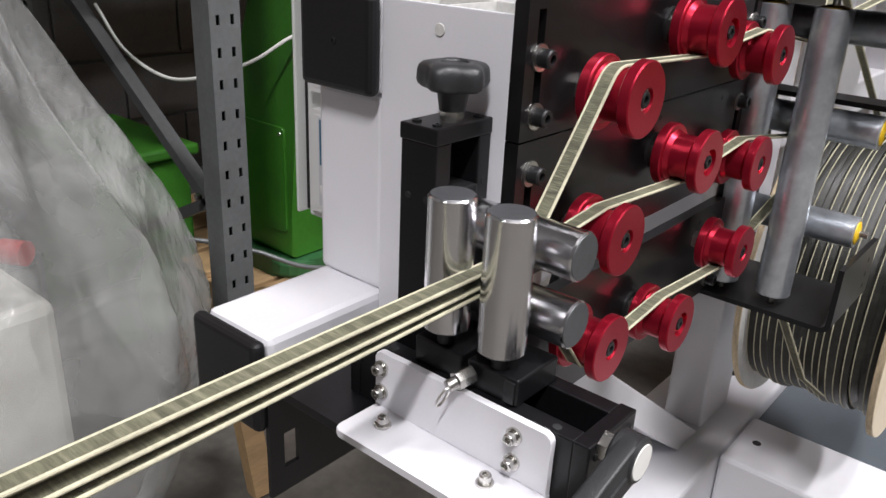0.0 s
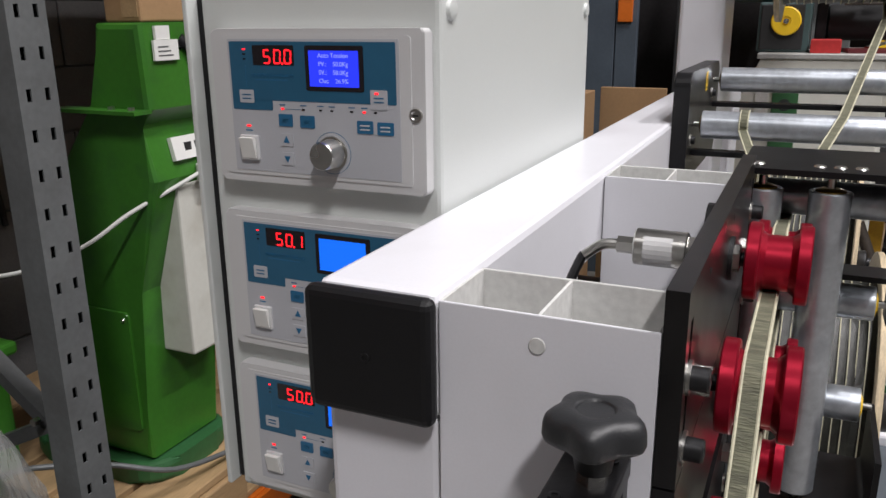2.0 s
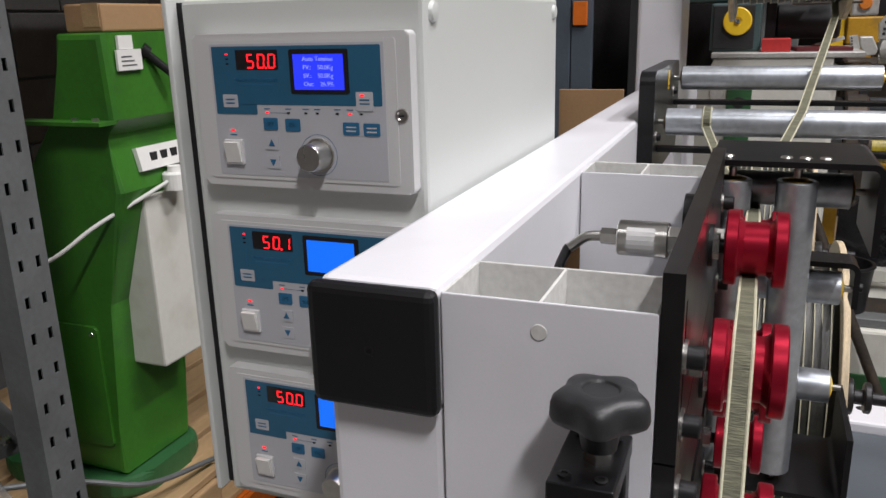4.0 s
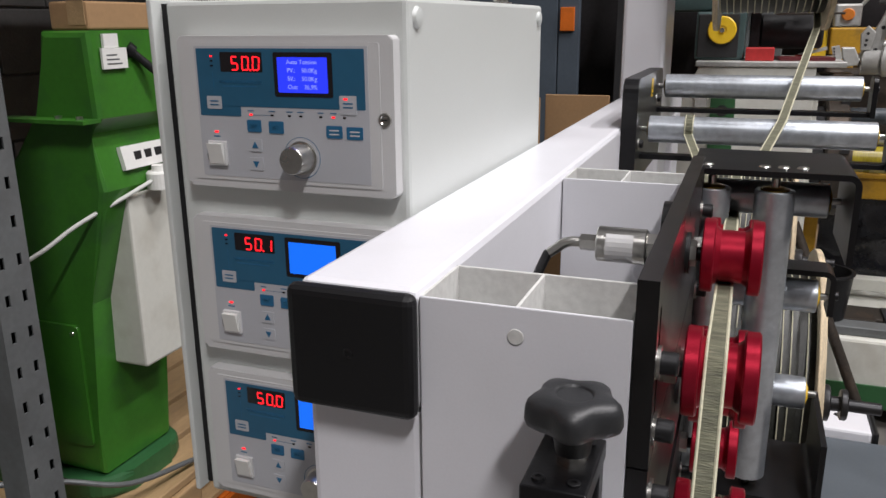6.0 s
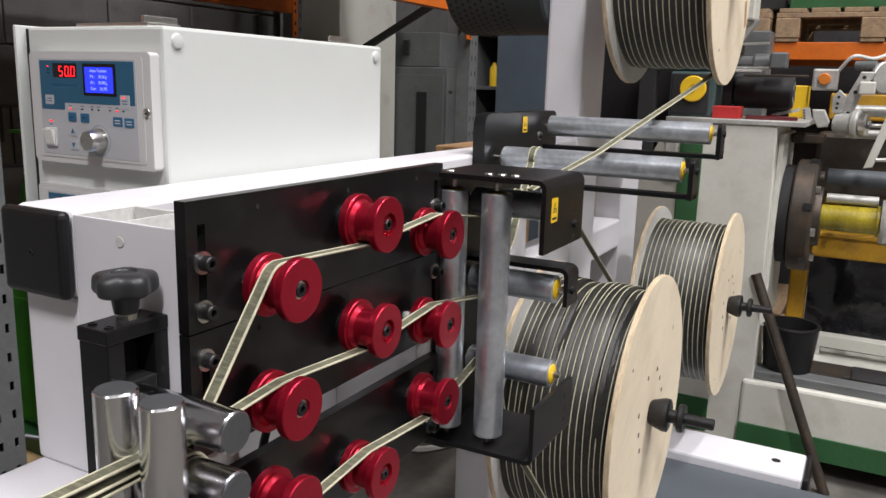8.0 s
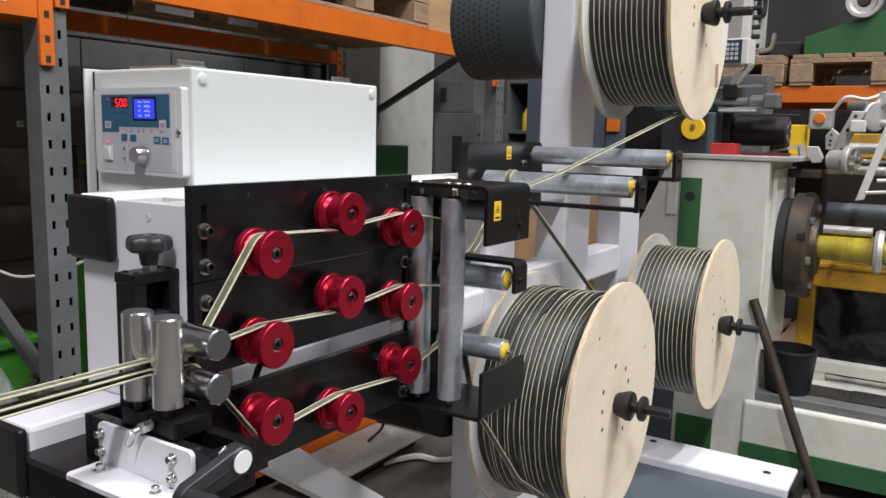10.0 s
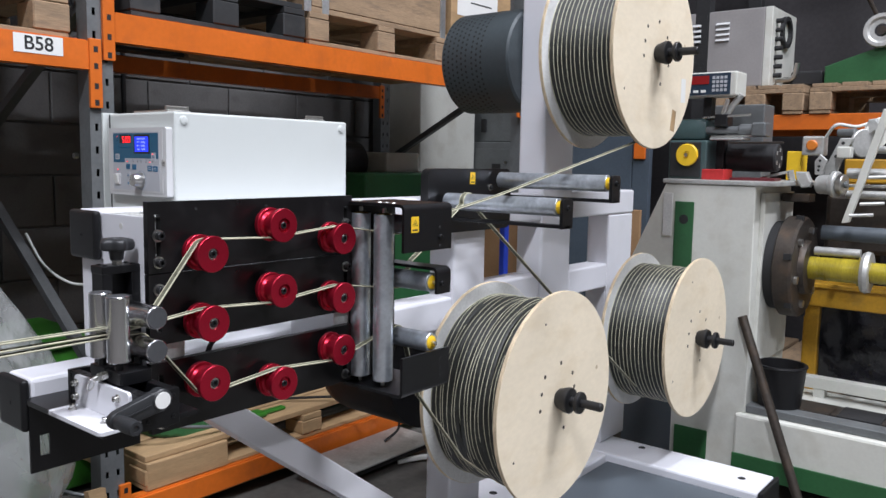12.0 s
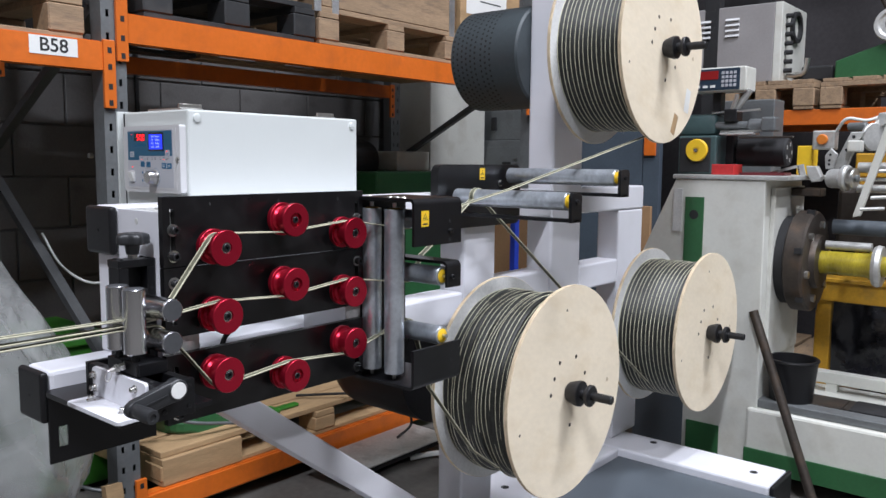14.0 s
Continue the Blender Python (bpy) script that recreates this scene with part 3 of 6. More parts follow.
part("handle", lathe((0.068, arm_end[0], arm_end[1]), (1, 0, 0), [(0, 0), (0, 0.008), (0.004, 0.0092), (0.03, 0.0105), (0.045, 0.0100), (0.048, 0.009), (0.048, 0.0045), (0.046, 0.0045), (0.046, 0)], 28), GREYPLASTIC, crank, "tapered round handle", smooth=True)

# ---------------------------------------------------------------- guide rollers and their brackets


def idler_roller(a, b, r, label, tip=True):
    ob = thing("idler_roller", tuple((Vector(a) + Vector(b)) / 2), label, "roller", "zinc idler rollers")
    a, b = Vector(a), Vector(b)
    u = (b - a).normalized()
    part("tube", lathe(a, u, [(0, r * 0.72), (0, r - 0.001), (0.001, r), ((b - a).length - 0.001, r), ((b - a).length, r - 0.001), ((b - a).length, r * 0.72)], 36), ZINC, ob, smooth=True)
    for p, s in ((a, -1), (b, 1)):
        part("end_plug", lathe(p - u * s * 0.001, u * s, [(0, r * 0.74), (0.002, r * 0.72), (0.004, r * 0.4), (0.004, 0)], 28), YELLOW if s > 0 and tip else BRASS, ob, "yellow end plug" if s > 0 and tip else "")
        part("spindle", cyl(p, p + u * s * 0.012, 0.004, seg=12), STEEL, ob)
    return ob


IDLERS = []
IDLERS.append(idler_roller((-0.018, 1.137, 0.735), (-0.018, 1.137, 1.060), 0.0195, "zinc-plated upright tape guide roller", False))
IDLERS.append(idler_roller((-0.080, 1.137, 0.735), (-0.080, 1.137, 1.060), 0.0195, "zinc-plated upright tape guide roller", False))
HR = (1.036, 0.926, 0.806)
for z in HR:
    IDLERS.append(idler_roller((-0.085, 1.215, z), (0.040, 1.215, z), 0.019, "short zinc-plated level tape roller with a yellow plug"))
RA, RB = (1.774, 1.116), (1.549, 1.066)
for y, z in (RA, RB):
    IDLERS.append(idler_roller((-0.192, y, z), (0.124, y, z), 0.0205, "long zinc-plated level tape roller with a yellow plug"))


def warning_sticker(m, parent, s=0.03):
    """Yellow warning label with a black triangle."""
    bm = prism(rounded(-s * 0.36, s * 0.36, -s * 0.5, s * 0.5, s * 0.06), "z", 0, 0.0004)
    bm.transform(m)
    st = part("warning_sticker", bm, YELLOW, parent, "yellow hazard label with a black triangle")
    bm = bmesh.new()
    t = s * 0.28
    for i in range(3):
        a, b = [(t * math.sin(2 * math.pi * k / 3), t * math.cos(2 * math.pi * k / 3) + s * 0.05) for k in (i, i + 1)]
        ai, bi = [(p[0] * 0.78, (p[1] - s * 0.05) * 0.78 + s * 0.05) for p in (a, b)]
        vs = [bm.verts.new((*p, 0.0006)) for p in (a, b, bi, ai)]
        bm.faces.new(vs)
    for q in range(3):
        w = s * (0.07, 0.12, 0.05)[q]
        vs = [bm.verts.new((sx * w, s * (0.08 - 0.05 * q) + sy * s * 0.015, 0.0006)) for sx, sy in ((-1, -1), (1, -1), (1, 1), (-1, 1))]
        bm.faces.new(vs)
    vs = [bm.verts.new((sx * s * 0.25, -s * 0.34 + sy * s * 0.05, 0.0006)) for sx, sy in ((-1, -1), (1, -1), (1, 1), (-1, 1))]
    bm.faces.new(vs)
    bm.transform(m)
    part("warning_symbol", bm, INK, st)


FACE_X = Matrix(((0, 0, 1, 0), (1, 0, 0, 0), (0, 1, 0, 0), (0, 0, 0, 1)))      # local x to y, y to z, z to x


def folded(name, x0, x1, y0, y1, z, drop, thick=0.006, r=0.012):
    """A strip that runs along x and is folded down (drop < 0) or up at its outer end."""
    bm = bmesh.new()
    s = 1 if drop > 0 else -1
    prof = [(x0, z)]
    for i in range(7):
        a = radians(90 * i / 6)
        prof.append((x1 - r + r * math.sin(a), z + s * (r - r * math.cos(a))))
    prof.append((x1, z + drop))
    inner = []
    for i in range(7):
        a = radians(90 * i / 6)
        ri = r - thick
        inner.append((x1 - r + ri * math.sin(a), z + s * (r - ri * math.cos(a))))
    poly = prof + [(x1 - thick, z + drop)] + inner[::-1] + [(x0, z + s * thick)]
    prism(poly, "y", y0, y1, bm)
    return bm


rb = thing("roller_bracket", (-0.02, 1.16, 0.715), "black folded steel bracket round the upright rollers", "bracket")
part("top_strip", folded("t", -0.10, 0.058, 1.110, 1.250, 1.083, -0.090), BLACK, rb)
part("bottom_strip", folded("b", -0.10, 0.058, 1.110, 1.250, 0.7165, 0.078), BLACK, rb)
part("back_strip", box((-0.0978, 1.122, 0.723), (-0.092, 1.250, 1.0765)), BLACK, rb)
part("middle_strip", folded("m", -0.10, 0.058, 1.208, 1.250, 0.957, -0.052), BLACK, rb)
for hx in (-0.085, -0.03, -0.012, 0.006):
    part("rivet", lathe((hx, 1.137, 1.083), (0, 0, 1), [(0, 0.006), (0.0015, 0.005), (0.002, 0)], 14), STEEL, rb, smooth=True)
for z0 in (1.0, 1.036):
    part("side_hole", lathe((0.058, 1.215, z0), (1, 0, 0), [(0, 0), (0.0003, 0), (0.0003, 0.003), (0, 0.0034)], 12), DARK, rb)
screw((0.058, 1.215, 1.018), (1, 0, 0), 0.005, 0.005, rb, washer=False)
screw((0.058, 1.222, 0.926), (1, 0, 0), 0.005, 0.005, rb, washer=False)
for z0 in (0.742, 0.757, 0.775):
    part("side_hole", lathe((0.058, 1.222, z0), (1, 0, 0), [(0, 0), (0.0003, 0), (0.0003, 0.003), (0, 0.0034)], 12), DARK, rb)
warning_sticker(Matrix.Translation((0.0582, 1.140, 1.045)) @ FACE_X, rb, 0.030)

lb = thing("long_roller_bracket", (-0.2, 1.6, 0.985), "black side plate with bars that hold two long rollers", "bracket")
part("side_plate", prism(rounded(1.488, 1.84, 0.985, 1.145, 0.02, corners=(1, 1, 1, 1)), "x", X1, -0.204, bev=0.001), BLACK, lb)
for (y, z) in (RA, RB):
    bar = part("support_bar", box((-0.204, y - 0.012, z - 0.046), (0.146, y + 0.012, z - 0.038), 0.001), BLACK, lb)
    part("end_lug", prism(rounded(y - 0.022, y + 0.022, z - 0.046, z + 0.020, 0.010, corners=(0, 0, 1, 1)), "x", 0.138, 0.146, bev=0.0008), BLACK, bar)
    screw((0.146, y, z), (1, 0, 0), 0.006, 0.004, bar, washer=False)
    screw((-0.204, y - 0.03, z - 0.02), (1, 0, 0), 0.006, 0.006, bar)
warning_sticker(Matrix.Translation((-0.2035, 1.665, 1.121)) @ FACE_X, lb, 0.030)

# load cell behind the top plate, and its lead
lc = thing("load_cell", (-0.14, 0.915, 1.05), "small steel load cell with a lead behind the plate", "sensor")
part("body", cyl((-0.158, 0.906, 1.051), (-0.118, 0.906, 1.051), 0.0145, bev=0.001), STEEL, lc, smooth=True)
bm = bmesh.new()
for k in range(8):
    aa, ab = radians(40 + 14 * k), radians(54 + 14 * k)
    bm.faces.new([bm.verts.new((xq, 0.906 - 0.0147 * math.sin(aq), 1.051 + 0.0147 * math.cos(aq))) for xq, aq in ((-0.150, aa), (-0.128, aa), (-0.128, ab), (-0.150, ab))])
part("data_label", bm, PANELGREY, lc, "silver label with faint print")
part("strain_relief", pipe([(-0.172, 0.906, 1.051), (-0.184, 0.903, 1.050), (-0.197, 0.897, 1.041)], 0.0042), STEEL, lc)
part("gland", cyl((-0.172, 0.906, 1.051), (-0.158, 0.906, 1.051), 0.007, seg=6), STEEL, lc)
part("lock_nut", cyl((-0.118, 0.906, 1.051), (PX0, 0.906, 1.051), 0.0115, seg=6), STEEL, lc)
part("flange_disc", cyl((-0.112, 0.965, 1.055), (PX0, 0.965, 1.055), 0.022), OXIDE, lc)
part("lead", pipe([(-0.196, 0.8975, 1.042), (-0.199, 0.896, 1.038), (-0.206, 0.888, 1.015), (-0.207, 0.885, 0.98), (-0.205, 0.885, 0.90)], 0.004), OXIDE, lc)
bl = thing("black_lead", (-0.1, 0.82, 0.85), "short black lead hanging behind the plates", "cable")
part("lead", pipe([(-0.112, 0.83, 0.88), (-0.113, 0.822, 0.858), (-0.118, 0.812, 0.842), (-0.12, 0.80, 0.80)], 0.0045), RUBBER, bl)

# ---------------------------------------------------------------- spools
SPOOLS = []
SR, SXF, SXB = 0.257, 0.085, -0.132


def cable_spool(y, z, messy, label, seed, sticker=False):
    rnd = random.Random(seed)
    ob = thing("tape_spool", (-0.02, y, z), label, "cable spool", "wooden tape spools")
    for name, xa, xb in (("front_flange", SXF - 0.010, SXF), ("back_flange", SXB, SXB + 0.010)):
        bm = lathe((xa, y, z), (1, 0, 0), [(0, 0), (0, SR - 0.001), (0.001, SR), (0.009, SR), (0.010, SR - 0.001), (0.010, 0)], 96)
        for f in bm.faces:
            c = f.calc_center_median()
            f.material_index = 1 if math.hypot(c.y - y, c.z - z) > SR - 0.003 else 0
        fl = part(name, bm, [PLY if name == "front_flange" else WHITE_RAW, PLYEDGE], ob, "" if name == "front_flange" else "white-coated plywood flange", smooth=True)
        if name == "front_flange":
            for a, d in ((100, .075), (72, .082), (128, .080), (175, .085), (252, .080), (280, .082), (225, .09), (20, .085), (200, .20), (300, .215)):
                r0 = 0.004 if d < 0.2 else 0.0022
                part("drilled_hole", lathe((SXF + 0.0001, y + d * math.cos(radians(a)), z + d * math.sin(radians(a))), (1, 0, 0), [(0, 0), (0.0003, 0.0), (0.0003, r0), (0, r0 + 0.0012)], 10), IRON, fl)
            part("knot", lathe((SXF + 0.0001, y + 0.19 * math.cos(radians(102)), z + 0.19 * math.sin(radians(102))), (1, 0, 0), [(0, 0), (0.0002, 0.0), (0.0002, 0.005), (0, 0.006)], 10), PLYEDGE, fl)
            if sticker:
                bm = prism(rounded(-0.016, 0.016, -0.034, 0.034, 0.002), "z", 0, 0.0003)
                bm.transform(Matrix.Translation((SXF + 0.0001, y + 0.086, z + 0.19)) @ Matrix.Rotation(radians(91), 4, "X") @ FACE_X)
                part("paper_label", bm, PAPER, fl, "white paper label with faint print")
                bm = prism(rounded(-0.014, 0.014, -0.03, 0.03, 0.002), "z", 0, 0.0003)
                bm.transform(Matrix.Translation((SXF + 0.0001, y + 0.175, z + 0.127)) @ Matrix.Rotation(radians(80), 4, "X") @ FACE_X)
                part("tape_patch", bm, NEWWOOD, fl, "yellowed sticky tape")
    R = 0.226 if messy else 0.222
    part("core", cyl((SXB + 0.010, y, z), (SXF - 0.010, y, z), R - 0.004, seg=64), TAPE_DARK, ob, smooth=True)
    n = 17 if messy else 15
    w = (SXF - SXB - 0.022) / n
    for i in range(n):
        xc = SXB + 0.011 + w * (i + 0.5)
        tilt = rnd.uniform(-0.020, 0.020) if messy else 0.012 + rnd.uniform(-0.002, 0.002)
        ph = rnd.uniform(0, 6.28) if messy else 0.6
        rr = R + (rnd.uniform(-0.004, 0.004) if messy else rnd.uniform(-0.0008, 0.0008))
        hw = w * (0.5 if not messy else rnd.uniform(0.42, 0.55))
        bare = messy and rnd.random() < 0.18
        bm = bmesh.new()
        secs = [(-hw, rr - 0.006), (-hw, rr + 0.0003), (-hw + 0.0011, rr + 0.0007), (-hw + (0.0017 if messy else 0.0023), rr), (hw - 0.0010, rr - 0.0012), (hw, rr - 0.002), (hw, rr - 0.006)]
        rings = []
        N = 72
        for k in range(N):
            a = 2 * math.pi * k / N
            dx = tilt * R * math.sin(a + ph) * (0.35 if not messy else 0.6)
            dr = 0.0012 * math.sin(3 * a + i * 2.1) + (0.0016 * math.sin(7 * a + i) if messy else 0)
            rings.append([bm.verts.new((xc + dx + sx, y + (r0 + dr) * math.cos(a), z + (r0 + dr) * math.sin(a))) for sx, r0 in secs])
        for k in range(N):
            A, B = rings[k], rings[(k + 1) % N]
            for q in range(len(secs) - 1):
                f = bm.faces.new((A[q], B[q], B[q + 1], A[q + 1]))
                f.material_index = 1 if q in (1, 2) and not bare else 0
        part("tape_turn", bm, [TAPE_DARK, CREAM], ob, smooth=True)
    m = part("mandrel", lathe((SXF, y, z), (1, 0, 0), [(0, 0), (0, 0.021), (0.004, 0.024), (0.026, 0.031), (0.034, 0.0305), (0.036, 0.027), (0.036, 0.0125), (0.052, 0.0125), (0.052, 0.024), (0.054, 0.026), (0.061, 0.026), (0.063, 0.024), (0.063, 0.0105), (0.113, 0.0105), (0.115, 0.009), (0.115, 0)], 40), OXIDE, ob, "black steel cone, nut and threaded mandrel", smooth=True)
    part("axle", cyl((X1 + 0.006, y, z), (SXB, y, z), 0.016), OXIDE, ob)
    SPOOLS.append(ob)
    return ob


S1, S2, S3 = (1.640, 0.606), (2.510, 0.610), (2.103, 1.464)
cable_spool(*S1, True, "plywood spool wound unevenly with dark edged tape", 3)
cable_spool(*S2, False, "plywood spool wound neatly with dark edged tape", 5)
cable_spool(*S3, False, "plywood spool with a paper label, wound with dark tape", 7, True)

# perforated brake cover behind the tall post
drum = thing("brake_cover", (-0.45, 2.12, 1.48), "dark grey perforated sheet-metal drum cover", "cover")
DR = 0.155
part("shell", cyl((-0.562, 2.12, 1.472), (X0 - 0.004, 2.12, 1.472), DR, seg=72, bev=0.006), DKBLUE_DRUM, drum, smooth=True)
hole_bm = bmesh.new()
for ring in range(9):
    for k in range(60):
        a = 2 * math.pi * (k + 0.5 * (ring % 2)) / 60
        c = Vector((-0.548 + ring * 0.0165 + (0.006 if ring > 5 else 0), 2.12 + (DR + 0.0006) * math.cos(a), 1.472 + (DR + 0.0006) * math.sin(a)))
        nrm_v = Vector((0, math.cos(a), math.sin(a)))
        t_v = Vector((0, -math.sin(a), math.cos(a)))
        vs = [hole_bm.verts.new(c + 0.0040 * (math.cos(q * math.pi / 3) * t_v + math.sin(q * math.pi / 3) * Vector((1, 0, 0)))) for q in range(6)]
        hole_bm.faces.new(vs)
tagged(part("perforation", hole_bm, DARK, drum), kind="stuff")

low_drum = thing("brake_cover", (-0.45, 1.64, 0.606), "black sheet-metal drum cover behind the near spool", "cover")
part("shell", lathe((-0.61, 1.64, 0.606), (1, 0, 0), [(0, 0), (0, 0.115), (0.008, 0.138), (0.03, 0.155), (0.06, 0.16), (0.295, 0.16), (0.297, 0)], 64), RUBBER, low_drum, smooth=True)
part("axle", cyl((-0.313, 1.64, 0.606), (X0, 1.64, 0.606), 0.02), OXIDE, low_drum)

# ---------------------------------------------------------------- tapes


def wrap(circles, start, end):
    """The line of a tape round circles (y, z, r, sense), from start to end, both (y, z)."""
    items = [(*start, 0.0, 1), *circles, (*end, 0.0, 1)]
    out = [Vector(start)]
    last = None
    for (y1, z1, r1, s1), (y2, z2, r2, s2) in zip(items, items[1:]):
        e = Vector((y2 - y1, z2 - z1))
        D = e.length
        phi = math.asin(max(-1, min(1, -(s2 * r2 - s1 * r1) / D)))
        ang_d = math.atan2(e.y, e.x) + phi
        L = Vector((-math.sin(ang_d), math.cos(ang_d)))
        p1, p2 = Vector((y1, z1)) - s1 * r1 * L, Vector((y2, z2)) - s2 * r2 * L
        if r1 > 0 and last is not None:
            a0, a1 = math.atan2(last.y - z1, last.x - y1), math.atan2(p1.y - z1, p1.x - y1)
            da = a1 - a0
            while s1 > 0 and da < 0:
                da += 2 * math.pi
            while s1 < 0 and da > 0:
                da -= 2 * math.pi
            if abs(da) < 4.5:
                n = max(2, int(abs(da) / 0.12))
                out += [Vector((y1 + r1 * math.cos(a0 + da * i / n), z1 + r1 * math.sin(a0 + da * i / n))) for i in range(1, n)]
        out += [p1, p2]
        last = p2
    return out


def ribbon(name, pts, parent, half=0.0056, thick=0.0008, side=(1, 0, 0)):
    """A woven tape with rounded pale edges along pts (x, y, z)."""
    P = []
    for p in pts:
        p = Vector(p)
        if not P or (p - P[-1]).length > 0.0008:
            P.append(p)
    body, edge = bmesh.new(), bmesh.new()
    sd0 = Vector(side)
    rows = []
    for i, p in enumerate(P):
        d = (P[min(i + 1, len(P) - 1)] - P[max(i - 1, 0)]).normalized()
        sd = (sd0 - d * sd0.dot(d)).normalized()
        rows.append((p, sd, d.cross(sd)))
    sec = [(-half, -thick), (-half, thick), (half, thick), (half, -thick)]
    for bm, offs in ((body, [sec]), (edge, [[(s * half + 0.0012 * math.cos(a), 0.0013 * math.sin(a)) for a in [k * math.pi / 4 for k in range(8)]] for s in (-1, 1)])):
        for poly in offs:
            rings = [[bm.verts.new(p + sd * u + n * v) for u, v in poly] for p, sd, n in rows]
            for A, B in zip(rings, rings[1:]):
                for k in range(len(poly)):
                    bm.faces.new((A[k], A[(k + 1) % len(poly)], B[(k + 1) % len(poly)], B[k]))
    part("weave", body, TAPE, parent)
    part("edge_cord", edge, CREAM, parent, smooth=True)


GR = 0.0222
NIP = (0.9165, 0.9075, 0.9020)
EXIT_Y, EXIT_DZ = -1.6, 0.0
for r in range(3):
    ob = thing("woven_tape", (TX, 0.6, NIP[r]), "dark woven tape with cream edges running over the pulleys", "tape", "running tapes")
    h1 = (0.645, 0.931, 0.0172 + 0.002, -1)
    h2 = (0.644, 0.882, 0.0172 + 0.002, 1)
    circles = [(1.215, HR[r], 0.021, -1 if r < 2 else 1)] + [(PY[c], PZ[r][c], GR, SENSE[r][c]) for c in (2, 1, 0)] + ([h1] if r == 0 else [h2] if r == 2 else [])
    start = ((1.30, 1.045), (1.262, 0.957), (1.29, 0.66))[r]
    line = wrap(circles, start, (0.615, NIP[r]))
    pts3 = [(TX, p.x, p.y) for p in line]
    pts3 += [(TX, 0.60, NIP[r]), (TX, 0.4, NIP[r] + 0.0015 * (1 - r)), (TX, EXIT_Y, NIP[r] + 0.012 * (1 - r) + EXIT_DZ)]
    ribbon("tape", pts3, ob)

# the tapes between the spools and the rollers
ob = thing("feed_tape", (0, 1.6, 1.1), "tape running down from the upper spool to the rollers", "tape", "feed tapes")
ribbon("tape", [(0.066, 2.135, 1.2435), (0.061, 2.007, 1.216), (-0.004, 1.50, 1.090), (-0.040, 1.30, 1.0455)], ob)
ob = thing("feed_tape", (0, 1.5, 1.0), "tape looped over the long roller from a lower spool", "tape", "feed tapes")
over = [(-0.132, RB[0] + 0.0225 * math.cos(a), RB[1] + 0.0225 * math.sin(a)) for a in [radians(v) for v in range(-20, 191, 14)]]
ribbon("tape", [(-0.05, 2.36, 0.450), (-0.10, 1.888, 0.812), (-0.128, 1.60, 1.035), *over, (TX - 0.004, 1.285, 0.968), (TX, 1.258, 0.956)], ob)
ob = thing("feed_tape", (0, 1.4, 0.7), "tape rising from the near spool to the lower roller", "tape", "feed tapes")
ribbon("tape", [(0.0, 1.47, 0.445), (-0.02, 1.40, 0.50), (-0.045, 1.30, 0.64), (TX, 1.288, 0.665)], ob)

# ---------------------------------------------------------------- tension controller cabinet
CB = (-0.546, -0.312, 0.876, 1.322, 0.755, 1.2475)
cab = thing("control_cabinet", (-0.44, 1.1, 0.735), "white steel cabinet with three tension controllers on its front", "control cabinet")
part("body", box((CB[0], CB[2], CB[4]), (CB[1], CB[3], CB[5]), 0.004), BOXWHITE, cab)
part("side_lip", box((CB[0] - 0.011, CB[2] - 0.012, CB[4] + 0.005), (CB[0] - 0.0055, CB[3], CB[5] + 0.002), 0.0015), BOXWHITE, cab)
part("door_seal", box((CB[0] - 0.0055, CB[2] + 0.002, CB[4] + 0.008), (CB[0], CB[3] - 0.01, CB[5] - 0.002)), RUBBER, cab, "black rubber seal")
part("hanger", box((CB[1], 1.0, 0.9), (X0, 1.2, 0.98)), BOXWHITE, cab)
for y in (0.896, 1.304):
    part("plug_cap", lathe((CB[1], y, 1.2315), (1, 0, 0), [(0, 0.009), (0.003, 0.0075), (0.004, 0.004), (0.004, 0)], 24), BOXWHITE, cab, smooth=True)
for y in (0.90, 1.25):
    part("lifting_lug", box((-0.46, y - 0.02, CB[5]), (-0.34, y + 0.03, CB[5] + 0.004), 0.001), STEEL, cab)
    part("lug_fold", box((-0.35, y - 0.02, CB[5] + 0.004), (-0.345, y + 0.03, CB[5] + 0.012), 0.001), STEEL, cab)
part("top_bar", box((-0.43, 0.93, CB[5]), (-0.415, 1.24, CB[5] + 0.006), 0.002), STEEL, cab)

SEGS = {"0": "abcdef", "1": "bc", "5": "afgcd"}


def digit(owner, ch, x, z, w, h, y, t):
    spots = {"a": (0, 1, 1, 1), "b": (1, 1, 1, .5), "c": (1, .5, 1, 0), "d": (0, 0, 1, 0), "e": (0, .5, 0, 0), "f": (0, 1, 0, .5), "g": (0, .5, 1, .5)}
    for s in SEGS[ch]:
        u0, v0, u1, v1 = spots[s]
        sl = 0.0009
        xa, xb = x + w * min(u0, u1), x + w * max(u0, u1)
        za, zb = z + h * min(v0, v1), z + h * max(v0, v1)
        if xa == xb:
            xa, xb, za, zb = xa - t / 2 + sl * (za + zb - 2 * z) / h / 2, xb + t / 2 + sl * (za + zb - 2 * z) / h / 2, za + t * .3, zb - t * .3
        else:
            xa, xb, za, zb = xa + t * .3, xb - t * .3, za - t / 2, zb + t / 2
        part("lit_segment", box((xa, y - 0.0003, za), (xb, y, zb)), LED, owner)


